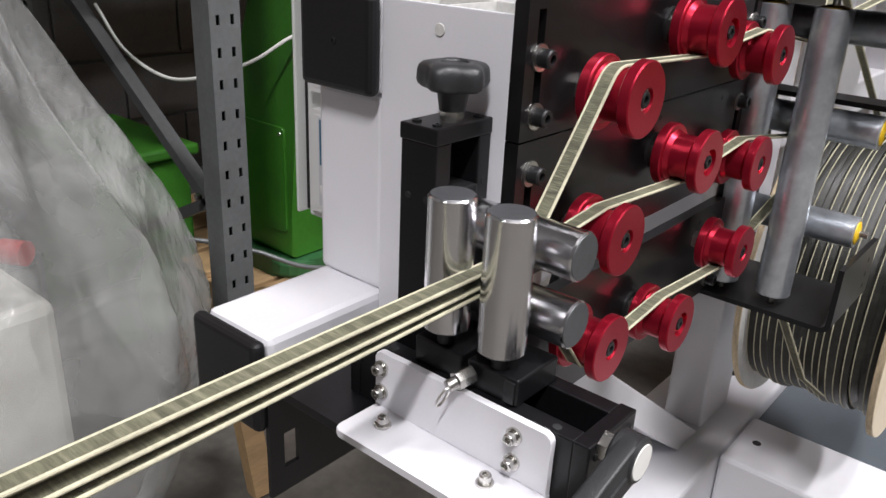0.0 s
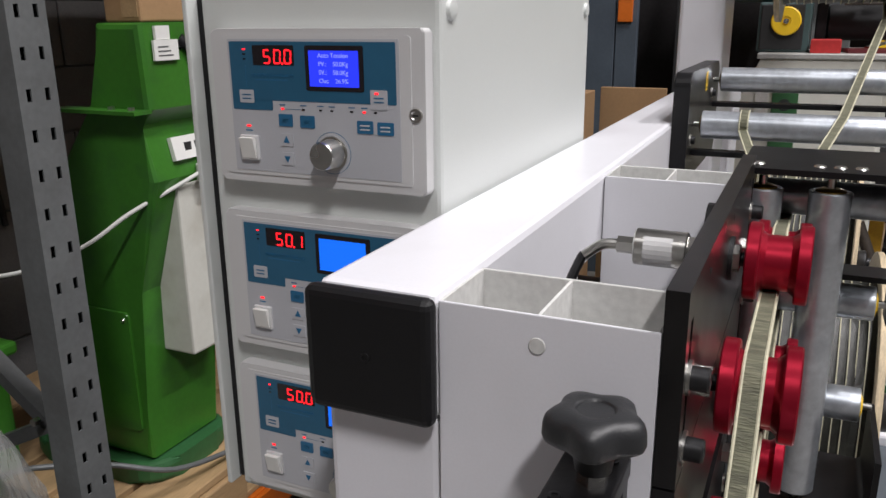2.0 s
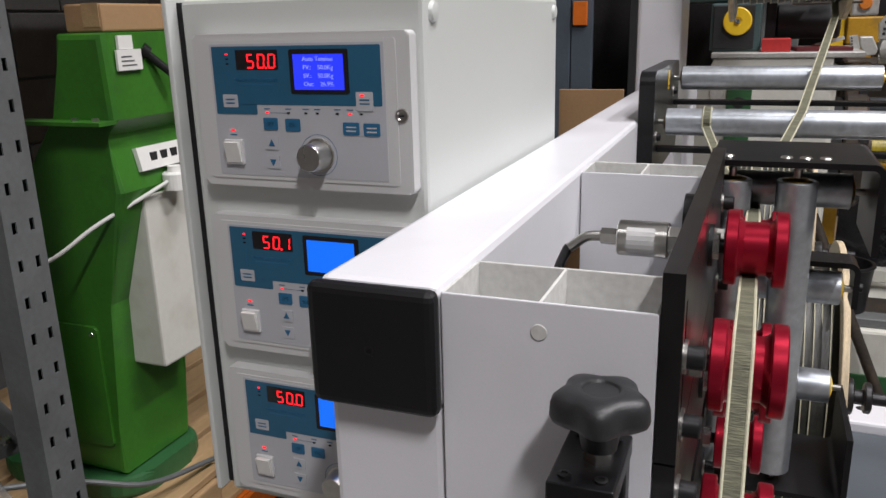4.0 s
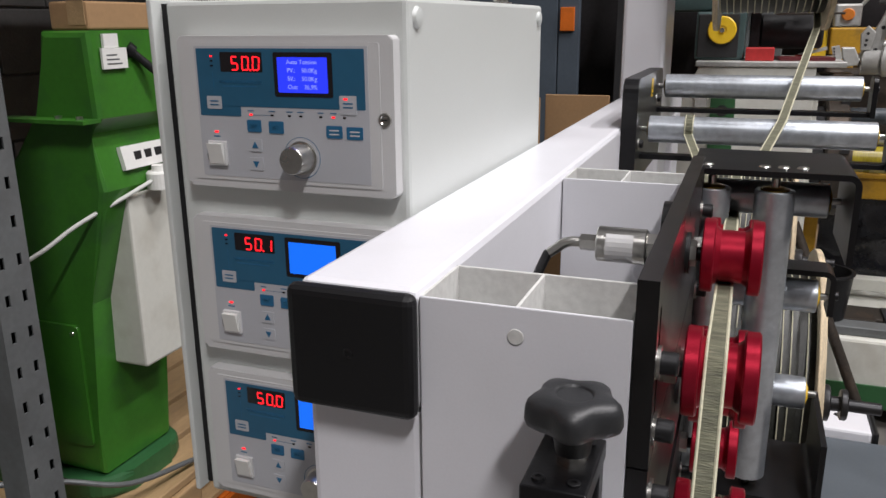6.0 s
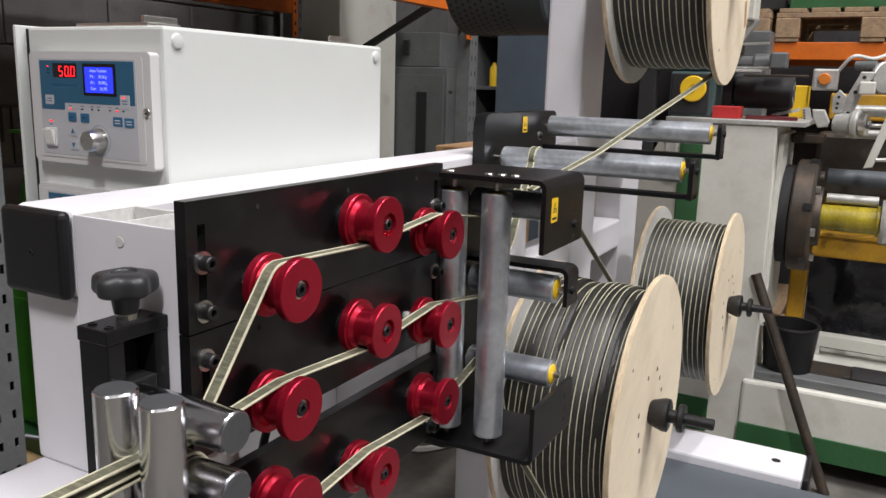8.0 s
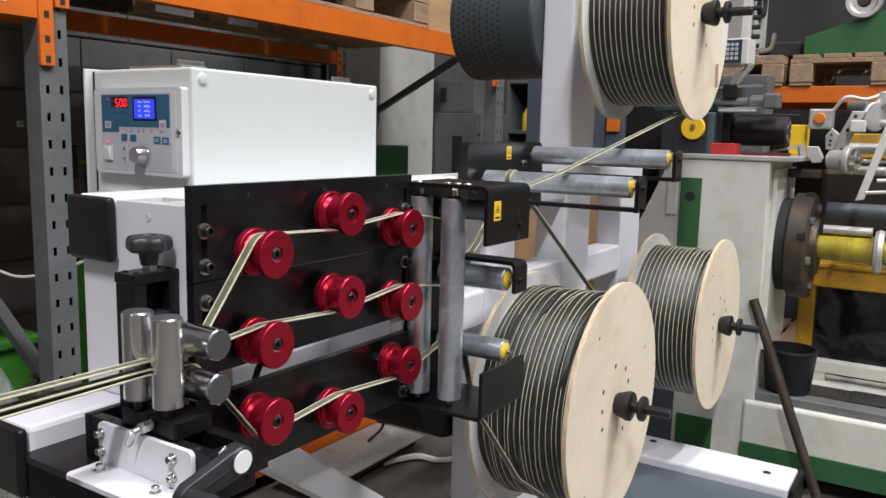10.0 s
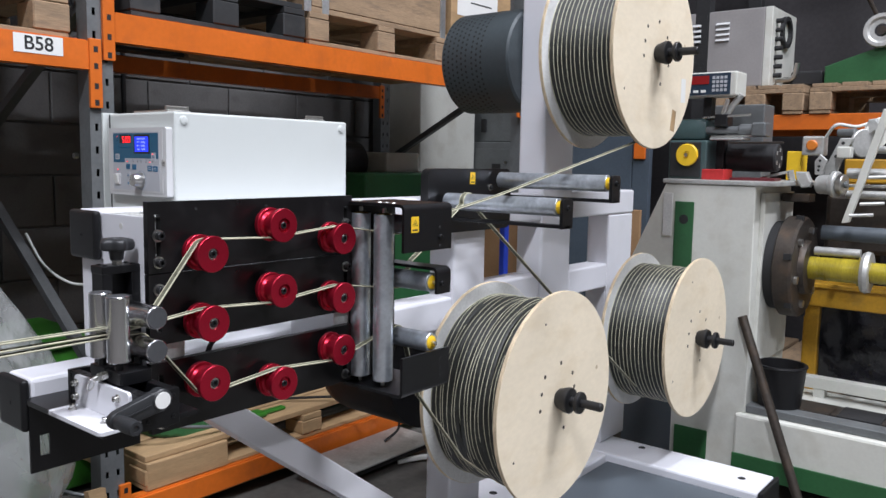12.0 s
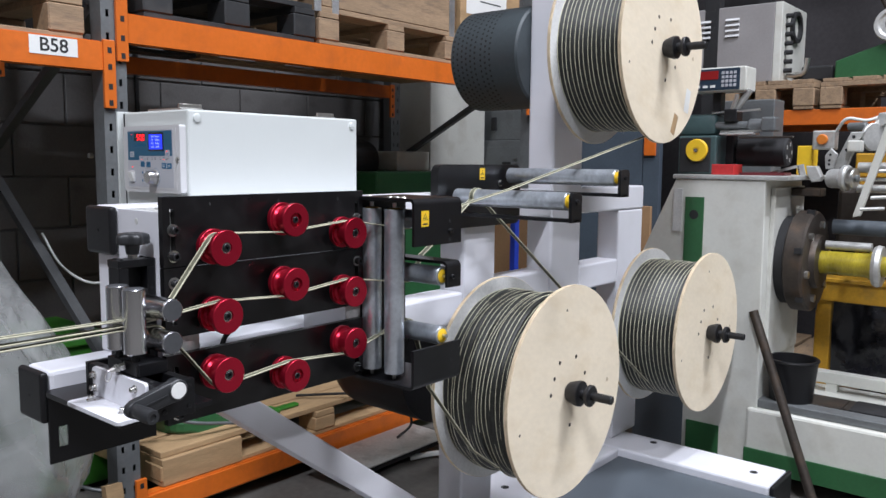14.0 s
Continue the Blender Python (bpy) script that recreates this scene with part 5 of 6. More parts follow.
wc = thing("white_cabinet", (-2.1, 3.75, 0), "scuffed white steel cabinet behind the rack", "cabinet")
part("cabinet_body", box((-2.3, 3.47, 0), (-1.93, 3.98, 1.62), 0.006), OFFWHITE, wc)
part("cabinet_foot", box((-2.28, 3.5, -0.0), (-1.95, 3.95, 0.05)), DARK, wc)
gc = thing("grey_locker", (-1.7, 4.2, 0), "grey steel locker behind the racking", "locker")
part("locker_body", box((-2.2, 4.0, 0), (-1.62, 4.4, 1.28), 0.006), RACKGREY, gc)
part("locker_door", box((-2.18, 3.99, 0.05), (-1.64, 4.0, 1.24), 0.002), RACKGREY, gc)
part("locker_grille", box((-1.80, 3.985, 0.75), (-1.74, 3.991, 1.15)), DARK, gc)
gx = thing("grey_box", (-1.9, 4.15, 1.28), "grey steel box on top of the locker", "box")
part("case", box((-2.1, 4.02, 1.281), (-1.68, 4.3, 1.46), 0.005), RACKGREY, gx)
part("handle", box((-1.9, 4.005, 1.34), (-1.87, 4.02, 1.42)), DARK, gx)

# shelf with bottles
sh = thing("shelving_unit", (-1.38, 4.5, 0), "dark steel shelving unit with a few bottles", "shelf")
for x in (-1.62, -1.14):
    part("side", box((x - 0.008, 4.3, 0), (x + 0.008, 4.75, 1.48), 0.002), RACKGREY, sh)
for z in (0.45, 0.85, 1.17, 1.46):
    part("shelf_board", box((-1.61, 4.3, z), (-1.15, 4.75, z + 0.02), 0.002), RACKGREY, sh)
part("back_sheet", box((-1.61, 4.74, 0), (-1.15, 4.75, 1.48)), DARK, sh)
for bx, br, bh, bmx, lbl in ((-1.53, 0.025, 0.13, YELLOW, "yellow spray can"), (-1.36, 0.045, 0.16, PAPER, "white plastic bottle"), (-1.27, 0.05, 0.07, REDCARD, "red tin")):
    bt = thing("bottle", (bx, 4.38, 1.19), lbl + " on a steel shelf", "bottle")
    part("body", lathe((bx, 4.38, 1.19), (0, 0, 1), [(0, 0), (0, br), (bh * 0.75, br), (bh * 0.9, br * 0.45), (bh, br * 0.4), (bh, 0)], 24), bmx, bt, smooth=True)

# ---------------------------------------------------------------- wrapped load in clear film
FILM = bpy.data.materials.new("clear_plastic_film")
FILM.use_nodes = True
fb = FILM.node_tree.nodes["Principled BSDF"]
fb.inputs["Base Color"].default_value = (0.50, 0.51, 0.50, 1)
fb.inputs["Roughness"].default_value = 0.22
fn = FILM.node_tree.nodes.new("ShaderNodeTexNoise")
fn.inputs["Scale"].default_value = 2.6
fn.inputs["Distortion"].default_value = 0.9
fn.inputs["Detail"].default_value = 5.0
fr = FILM.node_tree.nodes.new("ShaderNodeMapRange")
fr.inputs[1].default_value, fr.inputs[2].default_value, fr.inputs[3].default_value, fr.inputs[4].default_value = 0.38, 0.66, 0.30, 0.58
fco = FILM.node_tree.nodes.new("ShaderNodeTexCoord")
FILM.node_tree.links.new(fco.outputs["Object"], fn.inputs["Vector"])
FILM.node_tree.links.new(fn.outputs["Fac"], fr.inputs[0])
FILM.node_tree.links.new(fr.outputs[0], fb.inputs["Alpha"])
fbump = FILM.node_tree.nodes.new("ShaderNodeBump")
fbump.inputs["Strength"].default_value, fbump.inputs["Distance"].default_value = 0.9, 0.07
FILM.node_tree.links.new(fn.outputs["Fac"], fbump.inputs["Height"])
FILM.node_tree.links.new(fbump.outputs[0], fb.inputs["Normal"])

load = thing("wrapped_load", (-1.22, 0.52, 0), "machine part draped in clear crumpled plastic film", "wrapped load")
lv = [(0.05, 0.36), (0.18, 0.42), (0.30, 0.48), (0.38, 0.485), (0.48, 0.46), (0.62, 0.42), (0.72, 0.36), (0.84, 0.29), (0.98, 0.22), (1.15, 0.17), (1.35, 0.14), (1.6, 0.11), (1.75, 0.05)]
bm = bmesh.new()
rings, NS = [], 150
fine_lv = []
for (za, ra), (zb, rb_) in zip(lv, lv[1:]):
    for k in range(7):
        fine_lv.append((za + (zb - za) * k / 7, ra + (rb_ - ra) * k / 7))
fine_lv.append(lv[-1])
for z, r in fine_lv:
    ring = []
    for k in range(NS):
        a = 2 * math.pi * k / NS
        ca, sa = math.cos(a), math.sin(a)
        fold = 0.05 * noise.noise((ca * 2.2, sa * 2.2, z * 2.2)) - 0.085 * abs(noise.noise((ca * 3.0 + z, sa * 3.0, z * 1.8))) - 0.016 * abs(noise.noise((ca * 9 - 2 * z, sa * 9 + z, z * 7 + 5))) + 0.03
        rr = r * (1 + 0.10 * math.cos(4 * a)) + fold * (0.5 + r)
        ring.append(bm.verts.new((-1.20 + 0.98 * rr * math.cos(a), 0.555 + 0.98 * rr * math.sin(a), z)))
    rings.append(ring)
for A, B in zip(rings, rings[1:]):
    for k in range(NS):
        bm.faces.new((A[k], A[(k + 1) % NS], B[(k + 1) % NS], B[k]))
part("film", bm, FILM, load, "crumpled clear film", smooth=True)
part("covered_box", box((-1.46, 0.24, 0.0), (-1.0, 0.72, 0.52), 0.02), OFFWHITE, load, "pale box under the film")
part("covered_head", box((-1.35, 0.36, 0.521), (-1.10, 0.62, 0.95), 0.03), BASEGREY, load, "dark head under the film")
part("red_button", cyl((-1.02, 0.66, 0.62), (-0.985, 0.68, 0.62), 0.02), REDCARD, load, "red button under the film")

# ---------------------------------------------------------------- winding lathe beyond the spools
lt = thing("winding_lathe", (0.2, 3.1, 0), "aged off-white winding lathe with green panels", "lathe")
hs = prism([(-0.345, 0.0), (-0.345, 0.78), (-0.205, 1.095), (0.122, 1.095), (0.135, 0.0)], "y", 2.892, 3.32, bev=0.004)
head = part("headstock", hs, OFFWHITE, lt, "off-white sheet-metal headstock")
part("tray_top", box((-0.215, 2.885, 1.0955), (0.20, 3.36, 1.112), 0.003), CAST, head, "dull metal tray top")
part("green_strip", box((-0.163, 2.886, 0.70), (-0.092, 2.8915, 1.03), 0.001), DKGREEN, head, "green plate with a round hole")
part("strip_hole", lathe((-0.128, 2.886, 0.965), (0, -1, 0), [(0, 0), (0.0004, 0), (0.0004, 0.017), (0, 0.0175)], 20), DARK, head)
part("latch", box((-0.19, 2.874, 0.655), (-0.105, 2.8915, 0.715), 0.003), OFFWHITE, head)
part("green_patch", box((-0.125, 2.888, 0.075), (0.0, 2.8915, 0.19), 0.001), DKGREEN, head)
part("label_patch", box((-0.21, 2.8885, 0.90), (-0.175, 2.8915, 1.06), 0.001), WHITE_RAW, head)
# slate grey stands in for the shade low on the headstock
part("shaded_kick_plate", box((-0.343, 2.888, 0.0), (-0.14, 2.8915, 0.45), 0.001), BASEGREY, head, "kick plate with shade put into its slate grey")
part("side_door", box((0.124, 2.95, 0.45), (0.14, 3.30, 1.07), 0.003), OFFWHITE, head)
sp = (3.12, 0.802)
part("back_plate", lathe((0.125, *sp), (1, 0, 0), [(0, 0), (0, 0.158), (0.004, 0.162), (0.045, 0.162), (0.05, 0.155), (0.05, 0)], 56), DARK, lt, "dark face plate", smooth=True)
ch = part("chuck", lathe((0.175, *sp), (1, 0, 0), [(0, 0), (0, 0.175), (0.006, 0.183), (0.058, 0.183), (0.066, 0.175), (0.066, 0.10), (0.085, 0.095), (0.085, 0)], 56), IRON, lt, "worn brown iron chuck", smooth=True)
for k in range(6):
    a = radians(60 * k + 15)
    part("chuck_bolt", cyl((0.238, sp[0] + 0.135 * math.cos(a), sp[1] + 0.135 * math.sin(a)), (0.254, sp[0] + 0.135 * math.cos(a), sp[1] + 0.135 * math.sin(a)), 0.014, seg=6), STEEL, ch)
    a += 0.5
    part("key_hole", box((0.215, sp[0] + 0.181 * math.cos(a) - 0.01, sp[1] + 0.181 * math.sin(a) - 0.01), (0.24, sp[0] + 0.1835 * math.cos(a) + 0.01, sp[1] + 0.1835 * math.sin(a) + 0.01)), DARK, ch)
YTAPE = mat("yellow_wound_film", (0.34, 0.27, 0.02), 0.3, var=0.35, stretch=(5, 1, 1))
part("workpiece", lathe((0.275, *sp), (1, 0, 0), [(-0.02, 0), (-0.02, 0.041), (0.145, 0.043), (0.145, 0.05), (0.155, 0.05), (0.155, 0.036), (0.5, 0.036), (0.5, 0)], 36), [YTAPE], lt, "yellow-wrapped round workpiece", smooth=True)
part("work_collar", lathe((0.432, *sp), (1, 0, 0), [(0, 0), (0, 0.068), (0.012, 0.074), (0.026, 0.07), (0.026, 0)], 36), CAST, lt, smooth=True)
part("pale_sleeve", cyl((0.27, sp[0] + 0.01, sp[1] + 0.062), (0.42, sp[0] + 0.01, sp[1] + 0.062), 0.016), CAST, lt)
part("tie_bar", cyl((0.26, sp[0] + 0.14, sp[1] + 0.12), (0.9, sp[0] + 0.14, sp[1] + 0.12), 0.028), BASEGREY, lt, smooth=True)
bed = part("bed", box((0.10, 2.875, 0.06), (2.6, 3.4, 0.285), 0.01), OFFWHITE, lt, "off-white lathe bed")
part("green_skirt", box((0.10, 2.868, 0.065), (2.6, 2.8745, 0.142), 0.002), DKGREEN, bed)
part("bed_way", box((0.08, 2.90, 0.286), (2.6, 2.97, 0.315), 0.004), RACKGREY, bed)
part("bed_way", box((0.16, 3.02, 0.286), (2.6, 3.14, 0.308), 0.004), IRON, bed)
for i in range(8):
    part("way_cover", box((0.25 + i * 0.16, 2.985, 0.286), (0.385 + i * 0.16, 3.12, 0.312 + 0.004 * (i % 2)), 0.002), (IRON, DARK, CAST)[i % 3], bed)
part("back_rail", box((0.19, 3.28, 0.318), (2.6, 3.33, 0.362), 0.004), OFFWHITE, lt, "white rear rail")
part("rail_leg", box((1.5, 3.28, 0.28), (1.56, 3.33, 0.318)), OFFWHITE, lt)
part("rail_leg", box((0.26, 3.285, 0.28), (0.30, 3.325, 0.318)), OFFWHITE, lt)
YPAINT = mat("ochre_machine_enamel", (0.50, 0.27, 0.015), 0.5, var=0.15, dirt=(0.2, 0.12, 0.03), dirt_amount=0.6)
ym = thing("ochre_machine", (0.9, 3.9, 0), "ochre yellow machine carriage behind the lathe", "machine")
part("cross_beam", box((0.15, 3.40, 0.612), (1.8, 3.50, 0.706), 0.006), YPAINT, ym)
part("beam_lip", box((0.15, 3.385, 0.690), (1.8, 3.3995, 0.706), 0.003), YPAINT, ym)
part("side_leg", box((0.17, 3.42, 0.0), (0.23, 3.49, 0.612), 0.006), YPAINT, ym)
part("side_leg", box((0.95, 3.42, 0.0), (1.05, 3.49, 0.612), 0.006), YPAINT, ym)
part("upper_beam", box((0.22, 3.70, 1.10), (1.8, 3.80, 1.20), 0.006), YPAINT, ym)
part("upper_leg", box((0.24, 3.70, 0.706), (0.31, 3.80, 1.10), 0.006), YPAINT, ym)
part("leg_tie", box((0.24, 3.5005, 0.64), (0.31, 3.80, 0.70), 0.004), YPAINT, ym)
skirt = bmesh.new()
for i in range(20):
    for k in range(10):
        xa, xb = 0.235 + i * 0.034, 0.235 + (i + 1) * 0.034
        za, zb = 0.31 + k * 0.0302, 0.31 + (k + 1) * 0.0302
        skirt.faces.new([skirt.verts.new((x, 3.43 + 0.016 * noise.noise((x * 14, z * 9, 2)), z)) for x, z in ((xa, za), (xb, za), (xb, zb), (xa, zb))])
bmesh.ops.remove_doubles(skirt, verts=skirt.verts, dist=0.0005)
skirt_ext = bmesh.ops.extrude_face_region(skirt, geom=list(skirt.faces))
bmesh.ops.translate(skirt, verts=[g for g in skirt_ext["geom"] if isinstance(g, bmesh.types.BMVert)], vec=(0, 0.004, 0))
part("plastic_skirt", skirt, mat("black_plastic_sheet", (0.012, 0.012, 0.015), 0.16, var=0.2, scale=12, fine=60, bump=0.3), ym, "crumpled black plastic sheet", smooth=True)
# added dark block takes the place of the shadow behind the chuck
part("shadow_block", box((0.20, 3.52, 0.82), (1.8, 3.60, 1.06), 0.02), IRON, ym, "dark block standing in for the shadow behind the clamps")
part("guide_shaft", cyl((0.30, 3.36, 0.775), (1.8, 3.36, 0.775), 0.018), TEAL, ym, smooth=True)
part("guide_shaft", cyl((0.30, 3.44, 0.745), (1.8, 3.44, 0.745), 0.012), STEEL, ym, smooth=True)
rnd = random.Random(8)
for i in range(16):
    x = 0.40 + i * 0.065
    z = 0.735 + rnd.uniform(0, 0.05)
    part("clamp", box((x, 3.33 + rnd.uniform(-.04, .02), z), (x + rnd.uniform(.018, .045), 3.38 + rnd.uniform(0, .03), z + rnd.uniform(.025, .075)), 0.003), (CAST, IRON, OFFWHITE, STEEL)[i % 4], ym)
for i in range(7):
    x = 0.56 + 0.11 * i
    part("hanging_bracket", box((x, 3.44, 0.47 + 0.03 * (i % 3)), (x + 0.05, 3.47, 0.611), 0.003), (IRON, CAST, DARK)[i % 3], ym)

bk = thing("black_bucket", (0.2, 2.95, 0.3), "black plastic bucket standing on the lathe bed", "bucket")
part("bucket", lathe((0.205, 2.985, 0.3155), (0, 0, 1), [(0, 0), (0, 0.072), (0.14, 0.085), (0.145, 0.09), (0.15, 0.088), (0.15, 0.078), (0.03, 0.066), (0.03, 0)], 32), RUBBER, bk, smooth=True)
po = thing("steel_bar", (0.25, 2.8, 0), "dark steel bar leaning against the lathe", "bar")
part("bar", cyl((0.385, 2.76, 0.0), (0.112, 2.86, 0.635), 0.016, seg=20), IRON, po, smooth=True)

# winding head on top of the headstock
wh = thing("grey_motor_unit", (-0.15, 3.0, 1.112), "grey-green motor unit with a yellow wheel", "machine head")
part("gear_box", box((-0.245, 2.955, 1.1125), (-0.10, 3.12, 1.255), 0.006), TEAL, wh)
part("face_plate", box((-0.238, 2.948, 1.12), (-0.12, 2.955, 1.248), 0.004), DARK, wh)
part("yellow_wheel", lathe((-0.168, 2.948, 1.201), (0, -1, 0), [(0, 0), (0, 0.038), (0.003, 0.041), (0.012, 0.041), (0.015, 0.038), (0.015, 0.014), (0.011, 0.012), (0.011, 0)], 40), YELLOW, wh, "bright yellow hand wheel", smooth=True)
part("wheel_nut", cyl((-0.168, 2.937, 1.201), (-0.168, 2.928, 1.201), 0.008, seg=6), STEEL, wh)
part("motor_case", box((-0.33, 2.98, 1.256), (-0.115, 3.14, 1.335), 0.02), TEAL, wh, smooth=True)
part("spindle_motor", cyl((-0.06, 3.08, 1.195), (0.12, 3.08, 1.195), 0.052, bev=0.006), DARK, wh, smooth=True)
part("spindle", cyl((-0.12, 3.0, 1.292), (0.09, 3.0, 1.292), 0.014), RACKGREY, wh, smooth=True)
part("spindle_nose", cyl((0.0, 3.0, 1.292), (0.075, 3.0, 1.292), 0.022, bev=0.004), RACKGREY, wh, smooth=True)
part("nose_block", box((0.05, 2.97, 1.268), (0.10, 3.03, 1.318), 0.006), RACKGREY, wh)
part("clamp_block", box((-0.085, 2.97, 1.305), (-0.035, 3.03, 1.35), 0.005), OXIDE, wh)
part("swing_link", rod((-0.055, 2.975, 1.35), (-0.035, 2.965, 1.40), 0.012), CAST, wh)
part("cross_rod", cyl((-0.13, 2.975, 1.338), (0.045, 2.975, 1.345), 0.004), STEEL, wh)
part("flat_lever", box((-0.02, 2.955, 1.243), (0.165, 2.975, 1.250), 0.002), IRON, wh)
part("slide_table", box((-0.09, 2.95, 1.256), (0.03, 3.03, 1.264), 0.002), CAST, wh)
for i in range(5):
    a = radians(72 * i)
    part("vent_slot", box((0.1195, 3.08 + 0.03 * math.cos(a) - 0.004, 1.195 + 0.03 * math.sin(a) - 0.007), (0.1212, 3.08 + 0.03 * math.cos(a) + 0.004, 1.195 + 0.03 * math.sin(a) + 0.007)), CAST, wh)
part("lever_rod", cyl((-0.1, 2.99, 1.270), (0.06, 2.99, 1.272), 0.004), STEEL, wh)
part("column", box((-0.09, 3.02, 1.1125), (-0.06, 3.06, 1.30), 0.003), OXIDE, wh)
part("clamp_arm", cyl((-0.06, 3.0, 1.34), (0.0, 3.0, 1.42), 0.012), CAST, wh)
rc = thing("red_box", (-0.05, 2.92, 1.112), "flat red card box on the tray", "box")
part("carton", box((-0.09, 2.90, 1.1125), (-0.01, 2.99, 1.15), 0.002), REDCARD, rc)
ps = thing("paper_stack", (0.06, 2.95, 1.112), "thin stack of papers and a red folder", "papers")
part("folder", box((0.0, 2.92, 1.1125), (0.15, 3.05, 1.122), turn=Euler((0, 0, 0.12)).to_matrix()), mat("dark_red_folder", (0.10, 0.01, 0.014), 0.5), ps)
yb = thing("yellow_bin", (0.15, 3.2, 1.112), "yellow plastic parts bin", "bin")
part("bin", box((0.10, 3.26, 1.1125), (0.155, 3.34, 1.222), 0.004), YELLOW, yb)
dro = thing("digital_readout", (-0.1, 3.0, 1.39), "grey digital readout box with a blue face", "readout")
part("case", box((-0.20, 2.955, 1.418), (0.004, 3.06, 1.505), 0.005), OFFWHITE, dro)
part("face", box((-0.198, 2.951, 1.423), (-0.018, 2.955, 1.500), 0.001), mat("dark_blue_keypad", (0.018, 0.035, 0.06), 0.45, var=0.05), dro, "blue keypad face")
part("display", box((-0.185, 2.949, 1.462), (-0.095, 2.951, 1.492)), glow("dim_red_display", (0.35, 0.02, 0.02), 0.25), dro)
for i in range(4):
    for j in range(4):
        part("key", box((-0.083 + i * 0.0145, 2.949, 1.434 + j * 0.015), (-0.073 + i * 0.0145, 2.951, 1.444 + j * 0.015)), FASCIA, dro)
for i in range(3):
    part("key", box((-0.18 + i * 0.028, 2.949, 1.432), (-0.162 + i * 0.028, 2.951, 1.441)), PAPER, dro)
part("stand", box((-0.13, 3.0, 1.3351), (-0.10, 3.04, 1.418)), OXIDE, dro)
bxg = thing("grey_terminal_box", (-0.05, 3.3, 1.112), "grey steel terminal box behind the motor unit", "box")
part("case", box((-0.20, 3.22, 1.1125), (0.02, 3.34, 1.40), 0.004), RACKGREY, bxg)

# taping head: cast arms and discs
tp = thing("taping_machine", (0.35, 3.25, 1.0), "cast aluminium taping head with jointed arms", "machine head")
part("switch_box", box((0.185, 3.20, 1.235), (0.262, 3.26, 1.305), 0.006), CAST, tp)
part("orange_button", cyl((0.222, 3.20, 1.272), (0.222, 3.185, 1.272), 0.019, bev=0.003), mat("orange_button", (0.6, 0.18, 0.02), 0.4), tp, "round orange button", smooth=True)
arm_main = [(0.328, 1.296), (0.373, 1.296), (0.356, 1.265), (0.329, 1.212), (0.314, 1.138), (0.275, 1.117), (0.262, 1.151), (0.298, 1.212)]
arm_side = [(0.275, 1.239), (0.298, 1.218), (0.286, 1.165), (0.26, 1.165), (0.256, 1.212)]
fan_block = [(0.204, 1.175), (0.24, 1.175), (0.258, 1.138), (0.253, 1.121), (0.226, 1.117), (0.21, 1.144)]
rack_plate = [(0.174, 1.177), (0.197, 1.181), (0.208, 1.141), (0.187, 1.133)]
top_yoke = [(0.402, 1.363), (0.425, 1.366), (0.451, 1.323), (0.435, 1.312), (0.422, 1.333), (0.409, 1.309), (0.393, 1.333)]
part("cast_arm", prism(arm_main, "y", 3.14, 3.17, bev=0.004), CAST, tp)
part("side_arm", prism(arm_side, "y", 3.105, 3.12, bev=0.003), CAST, tp)
part("fan_block", prism(fan_block, "y", 3.07, 3.11, bev=0.004), CAST, tp)
part("rack_plate", prism(rack_plate, "y", 3.06, 3.07, bev=0.001), CAST, tp)
part("top_yoke", prism(top_yoke, "y", 3.20, 3.24, bev=0.004), CAST, tp)
for (x, z) in ((0.339, 1.278), (0.319, 1.232), (0.305, 1.165)):
    part("arm_hole", cyl((x, 3.1385, z), (x, 3.1399, z), 0.006, seg=14), DARK, tp)
for (x, z) in ((0.275, 1.215), (0.273, 1.195), (0.272, 1.181)):
    part("arm_hole", cyl((x, 3.1035, z), (x, 3.1049, z), 0.0045, seg=12), DARK, tp)
for k in range(5):
    part("rack_hole", cyl((0.182 + 0.0015 * k, 3.0585, 1.171 - 0.0085 * k), (0.182 + 0.0015 * k, 3.0599, 1.171 - 0.0085 * k), 0.0028, seg=10), DARK, tp)
part("pivot_barrel", cyl((0.275, 3.12, 1.131), (0.324, 3.10, 1.131), 0.034, bev=0.004), CAST, tp, smooth=True)
part("disc", cyl((0.323, 3.10, 1.133), (0.343, 3.095, 1.133), 0.046, bev=0.004), CAST, tp, smooth=True)
part("disc_cap", cyl((0.343, 3.095, 1.133), (0.365, 3.09, 1.133), 0.036, bev=0.004), STEEL, tp, smooth=True)
part("disc_hub", cyl((0.365, 3.09, 1.133), (0.375, 3.088, 1.133), 0.012, bev=0.002), RACKGREY, tp, smooth=True)
part("pulley_disc", cyl((0.386, 3.20, 1.279), (0.398, 3.19, 1.279), 0.050, bev=0.003), CAST, tp, smooth=True)
part("pulley_disc", cyl((0.417, 3.24, 1.312), (0.429, 3.23, 1.312), 0.050, bev=0.003), OFFWHITE, tp, smooth=True)
part("pulley_shaft", cyl((0.386, 3.22, 1.259), (0.496, 3.20, 1.254), 0.013), CAST, tp, smooth=True)
part("arm_motor", cyl((0.308, 3.20, 1.316), (0.37, 3.18, 1.316), 0.015, bev=0.002), RACKGREY, tp, smooth=True)
part("cover_box", box((0.328, 3.10, 1.225), (0.375, 3.139, 1.265), 0.005), OFFWHITE, tp)
part("cross_shaft", cyl((0.363, 3.12, 1.13), (1.2, 3.12, 1.13), 0.006), STEEL, tp, smooth=True)
part("guide_arm", rod((0.085, 3.09, 1.150), (0.165, 3.10, 1.172), 0.012), CAST, tp)
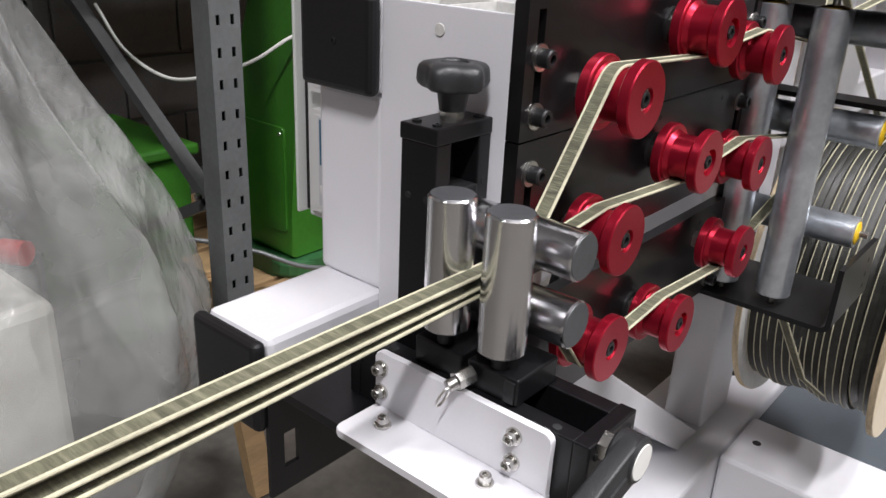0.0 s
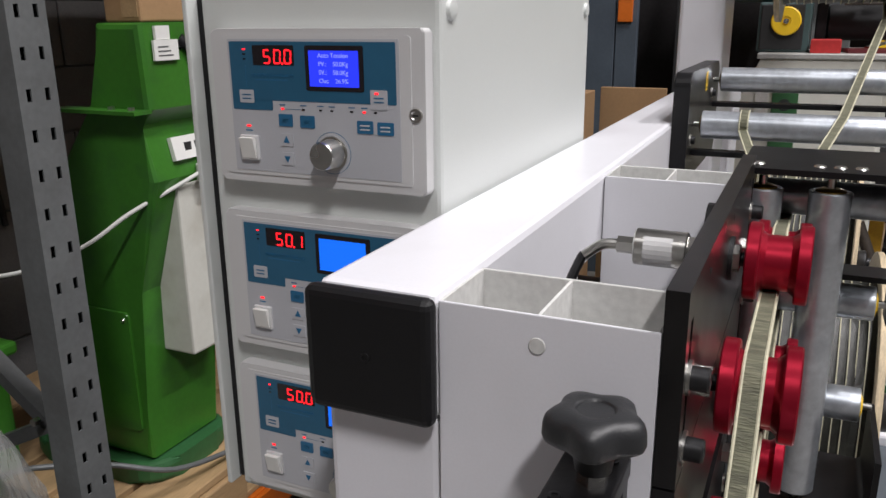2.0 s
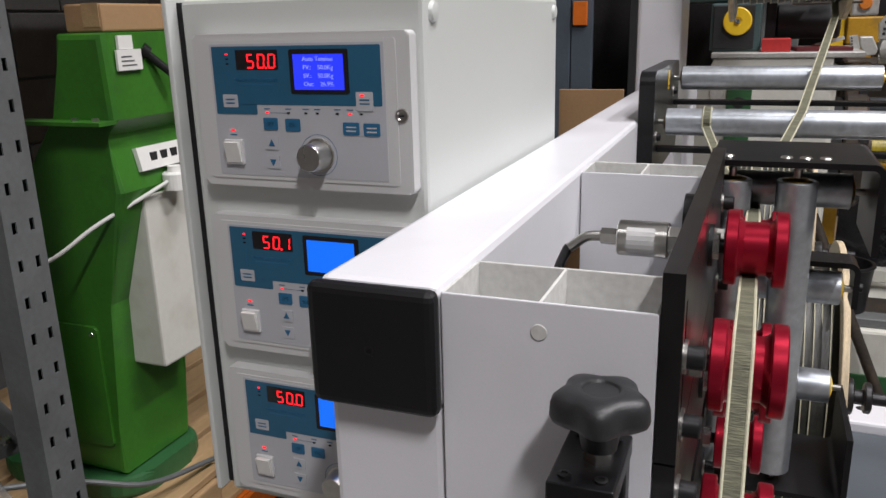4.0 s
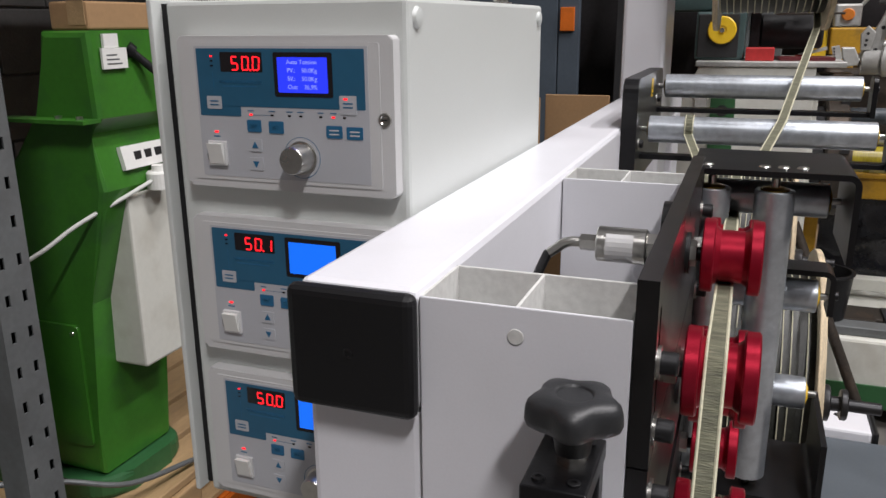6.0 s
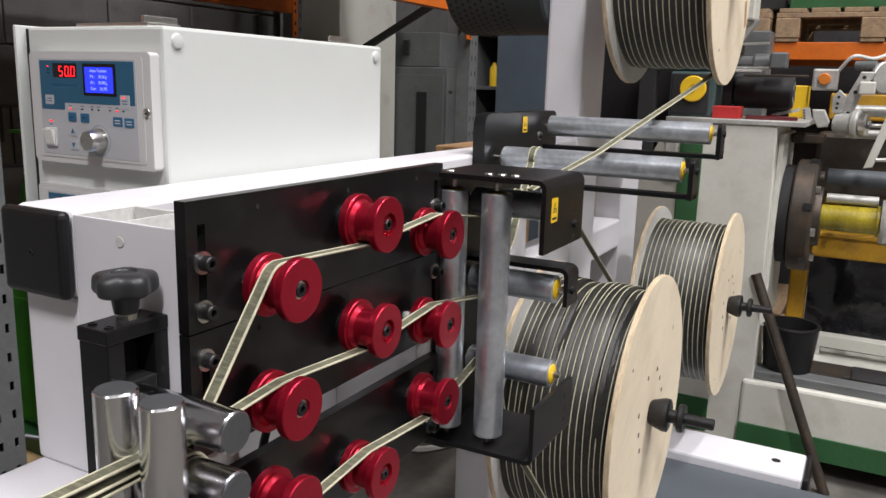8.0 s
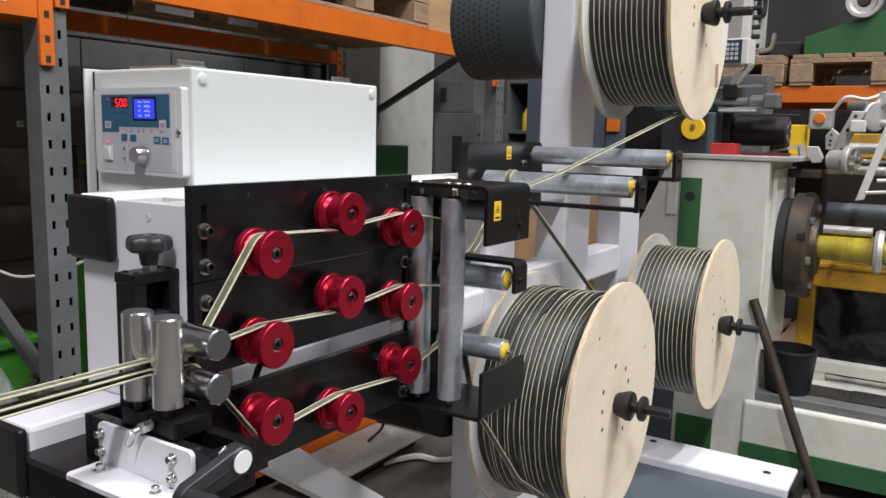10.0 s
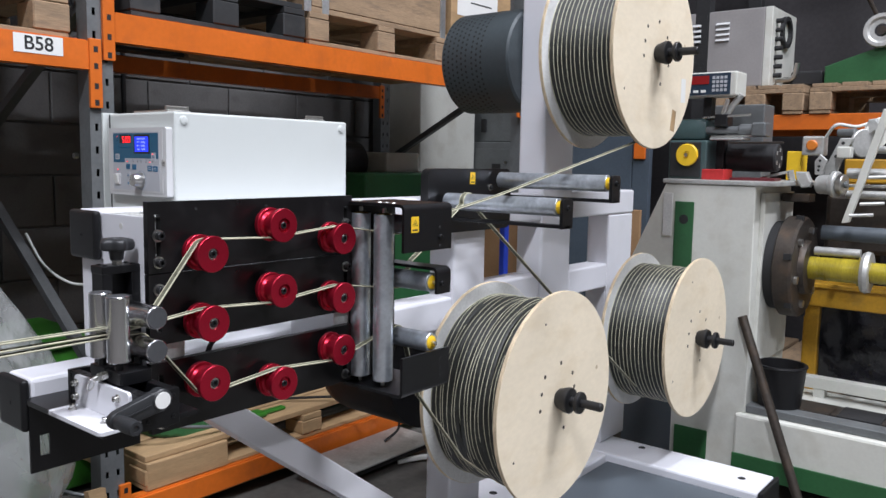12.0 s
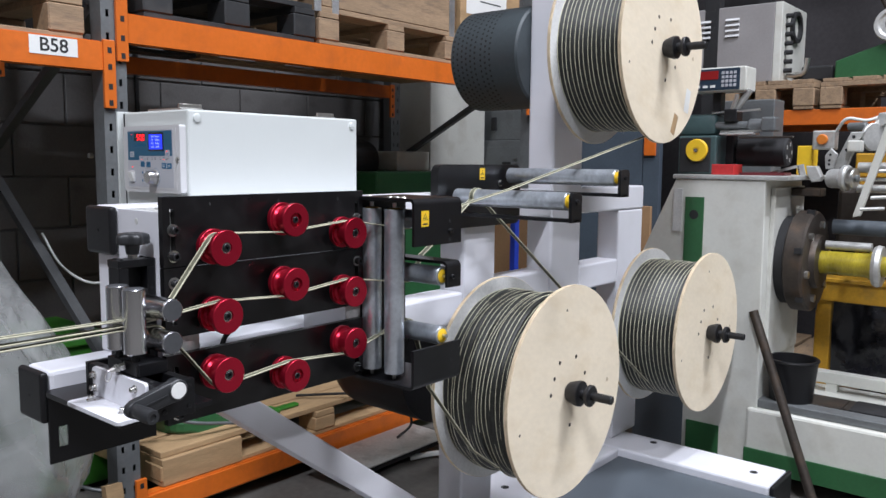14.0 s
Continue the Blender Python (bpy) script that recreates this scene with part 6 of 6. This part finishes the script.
part("guide_tip", box((0.076, 3.082, 1.132), (0.102, 3.098, 1.152), 0.002), REDCARD, tp)
part("base_clamp", box((0.15, 3.10, 1.065), (0.25, 3.18, 1.095), 0.005), IRON, tp)
part("white_blade", prism([(0.37, 1.00), (0.395, 1.005), (0.50, 1.38), (0.475, 1.39)], "y", 3.05, 3.07, bev=0.002), OFFWHITE, tp)
for i, (xx, zz) in enumerate(((0.40, 1.03), (0.43, 1.07), (0.45, 1.16))):
    part("pin", cyl((xx, 3.02, zz), (xx + 0.07, 3.04, zz + 0.005), 0.006), CAST, tp)
part("slide_bar", cyl((0.30, 3.42, 1.17), (1.7, 3.42, 1.17), 0.02), CAST, tp, smooth=True)
part("slide_bar", cyl((0.30, 3.42, 1.09), (1.7, 3.42, 1.09), 0.016), CAST, tp, smooth=True)
part("post", box((0.31, 3.61, 0.0), (0.40, 3.69, 1.12), 0.006), IRON, tp)
part("cable", pipe([(0.26, 3.22, 1.30), (0.30, 3.2, 1.345), (0.36, 3.24, 1.34), (0.42, 3.3, 1.37)], 0.006), WIRE, tp)

# the lathe and what stands on it, set to their place on the floor
for ob, move in ((lt, (0.006, -0.032, 0)), (bk, (0.02, -0.032, 0)), (po, (0, -0.01, 0)), (wh, (0.026, -0.036, 0)), (rc, (0.02, -0.03, 0)), (ps, (0.02, -0.03, 0)), (yb, (0.02, -0.03, 0)), (dro, (0.016, -0.03, -0.004)), (bxg, (0.02, -0.03, 0)), (tp, (0, -0.02, -0.028))):
    ob.location += Vector(move)

# ---------------------------------------------------------------- far rack and slate screens
fr_ob = thing("far_rack", (0.4, 4.3, 0), "far orange and grey pallet rack", "pallet rack")
for x in (-0.62, 1.9):
    part("post", box((x - 0.04, 4.2, 0), (x + 0.04, 4.26, 3.2), 0.003), DARK, fr_ob)
    part("post", box((x - 0.04, 5.0, 0), (x + 0.04, 5.06, 3.2), 0.003), DARK, fr_ob)
for z in (1.343, 2.62):
    part("beam", box((-0.58, 4.18, z), (1.86, 4.23, z + 0.076), 0.003), ORANGE, fr_ob)
    part("beam", box((-0.58, 5.02, z), (1.86, 5.07, z + 0.076), 0.003), ORANGE, fr_ob)
pallet(-0.55, -0.085, 4.17, 5.0, 1.42, PALLET, "grey weathered pallet on the far rack", deck=4, h=0.145)
pallet(-0.06, 0.72, 4.17, 5.0, 1.42, PALLET, "brown pallet on the far rack", deck=6, h=0.145)
pallet(-0.40, 0.6, 4.3, 5.0, 0.0, PALLET, "pallet on the floor below the far rack", deck=6, h=0.145)
lc2 = thing("louvred_cabinet", (-0.5, 4.5, 1.565), "grey louvred steel cabinet on a pallet", "cabinet")
part("case", box((-0.95, 4.2, 1.566), (-0.30, 4.6, 1.955), 0.005), mat("warm_grey_enamel", (0.30, 0.285, 0.28), 0.5, var=0.06), lc2)
part("front_edge", box((-0.30, 4.2, 1.566), (-0.262, 4.6, 1.955), 0.004), OFFWHITE, lc2, "white front edge")
for cx in (-0.66, -0.51):
    for i in range(4):
        part("louvre", prism([(4.2, 1.80 + i * 0.027), (4.188, 1.803 + i * 0.027), (4.2, 1.815 + i * 0.027)], "x", cx - 0.035, cx + 0.035), PANELGREY, lc2)
    part("louvre", prism([(4.2, 1.60), (4.188, 1.603), (4.2, 1.615)], "x", cx - 0.04, cx + 0.04), PANELGREY, lc2)
fan = part("fan_frame", lathe((-0.262, 4.4, 1.85), (1, 0, 0), [(0, 0.08), (0.02, 0.08), (0.02, 0.06), (0, 0.06)], 24), DARK, lc2)
for i in range(7):
    part("terminal", cyl((-0.262, 4.26, 1.62 + i * 0.045), (-0.225, 4.26, 1.62 + i * 0.045), 0.012, seg=10), DARK, lc2)
part("pipe_elbow", pipe([(-0.262, 4.3, 1.60), (-0.20, 4.3, 1.60), (-0.17, 4.3, 1.62), (-0.16, 4.3, 1.68)], 0.012), STEEL, lc2)
gt = thing("green_housing", (0.3, 4.5, 1.565), "green sheet-metal housing on a pallet", "housing")
part("housing", prism([(-0.02, 1.566), (0.75, 1.566), (0.75, 1.86), (0.25, 1.74), (-0.02, 1.65)], "y", 4.25, 4.75, bev=0.006), DKGREEN, gt)
tm = thing("turned_machine", (0.1, 4.6, 1.565), "dark bench machine with hand wheels", "machine")
part("body", box((-0.19, 4.3, 1.566), (-0.04, 4.6, 1.64), 0.01), DARK, tm)
part("wheel", lathe((0.22, 4.24, 1.80), (0, -1, 0), [(0, 0.03), (0.01, 0.03), (0.01, 0.05), (0.02, 0.06), (0.02, 0.075), (0, 0.08)], 28), CAST, tm, smooth=True)
part("wheel_axle", cyl((0.22, 4.23, 1.80), (0.22, 4.5, 1.80), 0.02), IRON, tm)
part("lever", cyl((0.20, 4.24, 1.86), (0.15, 4.2, 1.97), 0.01), IRON, tm)
part("standard", box((0.19, 4.4, 1.62), (0.25, 4.5, 1.80), 0.006), IRON, tm)
part("shaft", cyl((-0.25, 4.4, 1.605), (-0.02, 4.4, 1.605), 0.018), IRON, tm)
tarp = thing("dark_tarpaulin", (0.7, 5.2, 0), "dark grey tarpaulin hanging behind the far rack", "tarpaulin")
bm = bmesh.new()
cols = []
for i in range(61):
    x = -1.7 + 4.1 * i / 60
    cols.append([bm.verts.new((x, 5.2 + 0.05 * noise.noise((x * 3.1, z * 0.7, 1)) + 0.02 * noise.noise((x * 9, z * 2, 4)), z)) for z in (0.0, 0.4, 0.8, 1.2, 1.6, 2.0, 2.4, 2.8, 3.1)])
for A, B in zip(cols, cols[1:]):
    for k in range(8):
        bm.faces.new((A[k], B[k], B[k + 1], A[k + 1]))
sheet_ext = bmesh.ops.extrude_face_region(bm, geom=list(bm.faces))
bmesh.ops.translate(bm, verts=[g for g in sheet_ext["geom"] if isinstance(g, bmesh.types.BMVert)], vec=(0, 0.004, 0))
part("cloth", bm, TARP, tarp, smooth=True)
ss = thing("slate_screen", (-0.67, 4.06, 0), "slate blue steel screen with an orange clip", "screen")
part("sheet", box((-1.35, 4.02, 0), (-0.90, 4.06, 1.62), 0.003), DKBLUE, ss)
part("post", box((-0.895, 4.021, 0), (-0.80, 4.06, 2.4), 0.003), DKBLUE, ss)
part("orange_clip", box((-0.885, 4.004, 1.19), (-0.82, 4.02, 1.295), 0.003), ORANGE, ss, "orange clip")
bb = thing("brown_board", (-0.9, 3.4, 0), "brown fibreboard sheet leaning behind the beam", "board")
part("board", box((-0.80, 3.40, 0.4), (-0.55, 3.42, 0.955), 0.002), CARD, bb)
part("board_foot", box((-0.78, 3.36, 0), (-0.57, 3.46, 0.4), 0.004), CARD, bb)
bs = thing("blue_post", (-0.75, 2.9, 0), "bright blue steel post", "post")
part("post", box((-0.78, 2.62, 0), (-0.755, 2.65, 1.0), 0.003), BLUEPAINT, bs)
cb2 = thing("cardboard_carton", (-0.9, 2.9, 0), "brown carton stacked behind the frame", "box")
part("carton", box((-0.98, 2.72, 0.0), (-0.72, 3.0, 0.98), 0.004), CARD, cb2)

# wall fittings behind the racking
cd = thing("wall_conduit", (-2.34, 1.9, 0), "grey conduit and switch box on the wall", "conduit")
part("conduit", pipe([(-2.335, 1.92, 2.4), (-2.335, 1.92, 1.0), (-2.335, 1.94, 0.6)], 0.010), DARK, cd)
part("conduit_box", box((-2.348, 1.86, 0.95), (-2.30, 1.98, 1.08), 0.006), DARK, cd)
# block courses on the wall behind the racking: recessed joints between real blocks
BL, BH = 0.44, 0.215
bmesh_block = box((-2.356, 0.004, 0.004), (-2.3445, BL - 0.004, BH - 0.004), 0.003, seg=1)
block_mesh = bpy.data.meshes.new("wall_block")
bmesh_block.to_mesh(block_mesh)
bmesh_block.free()
block_mesh.materials.append(BLOCK)
for row in range(11):
    for col in range(14):
        o = new("wall_block", block_mesh)
        o.parent = wall_west
        o.location = (0, -0.6 + col * BL + (BL / 2 if row % 2 else 0), row * BH)


def motions():
    """The spools and guide pulleys turn steadily as the tape is drawn off."""
    times = [k * 1.0 for k in range(15)]
    for ob, rate in [(s, 7.5) for s in SPOOLS]:
        at = tuple(ob.location)
        walk(ob, [(t, pose(*at, -rate * t)) for t in times])
    for ob, sense in PULLEYS:
        at = tuple(ob.location)
        walk(ob, [(t, pose(*at, sense * 63 * t)) for t in times])


motions()
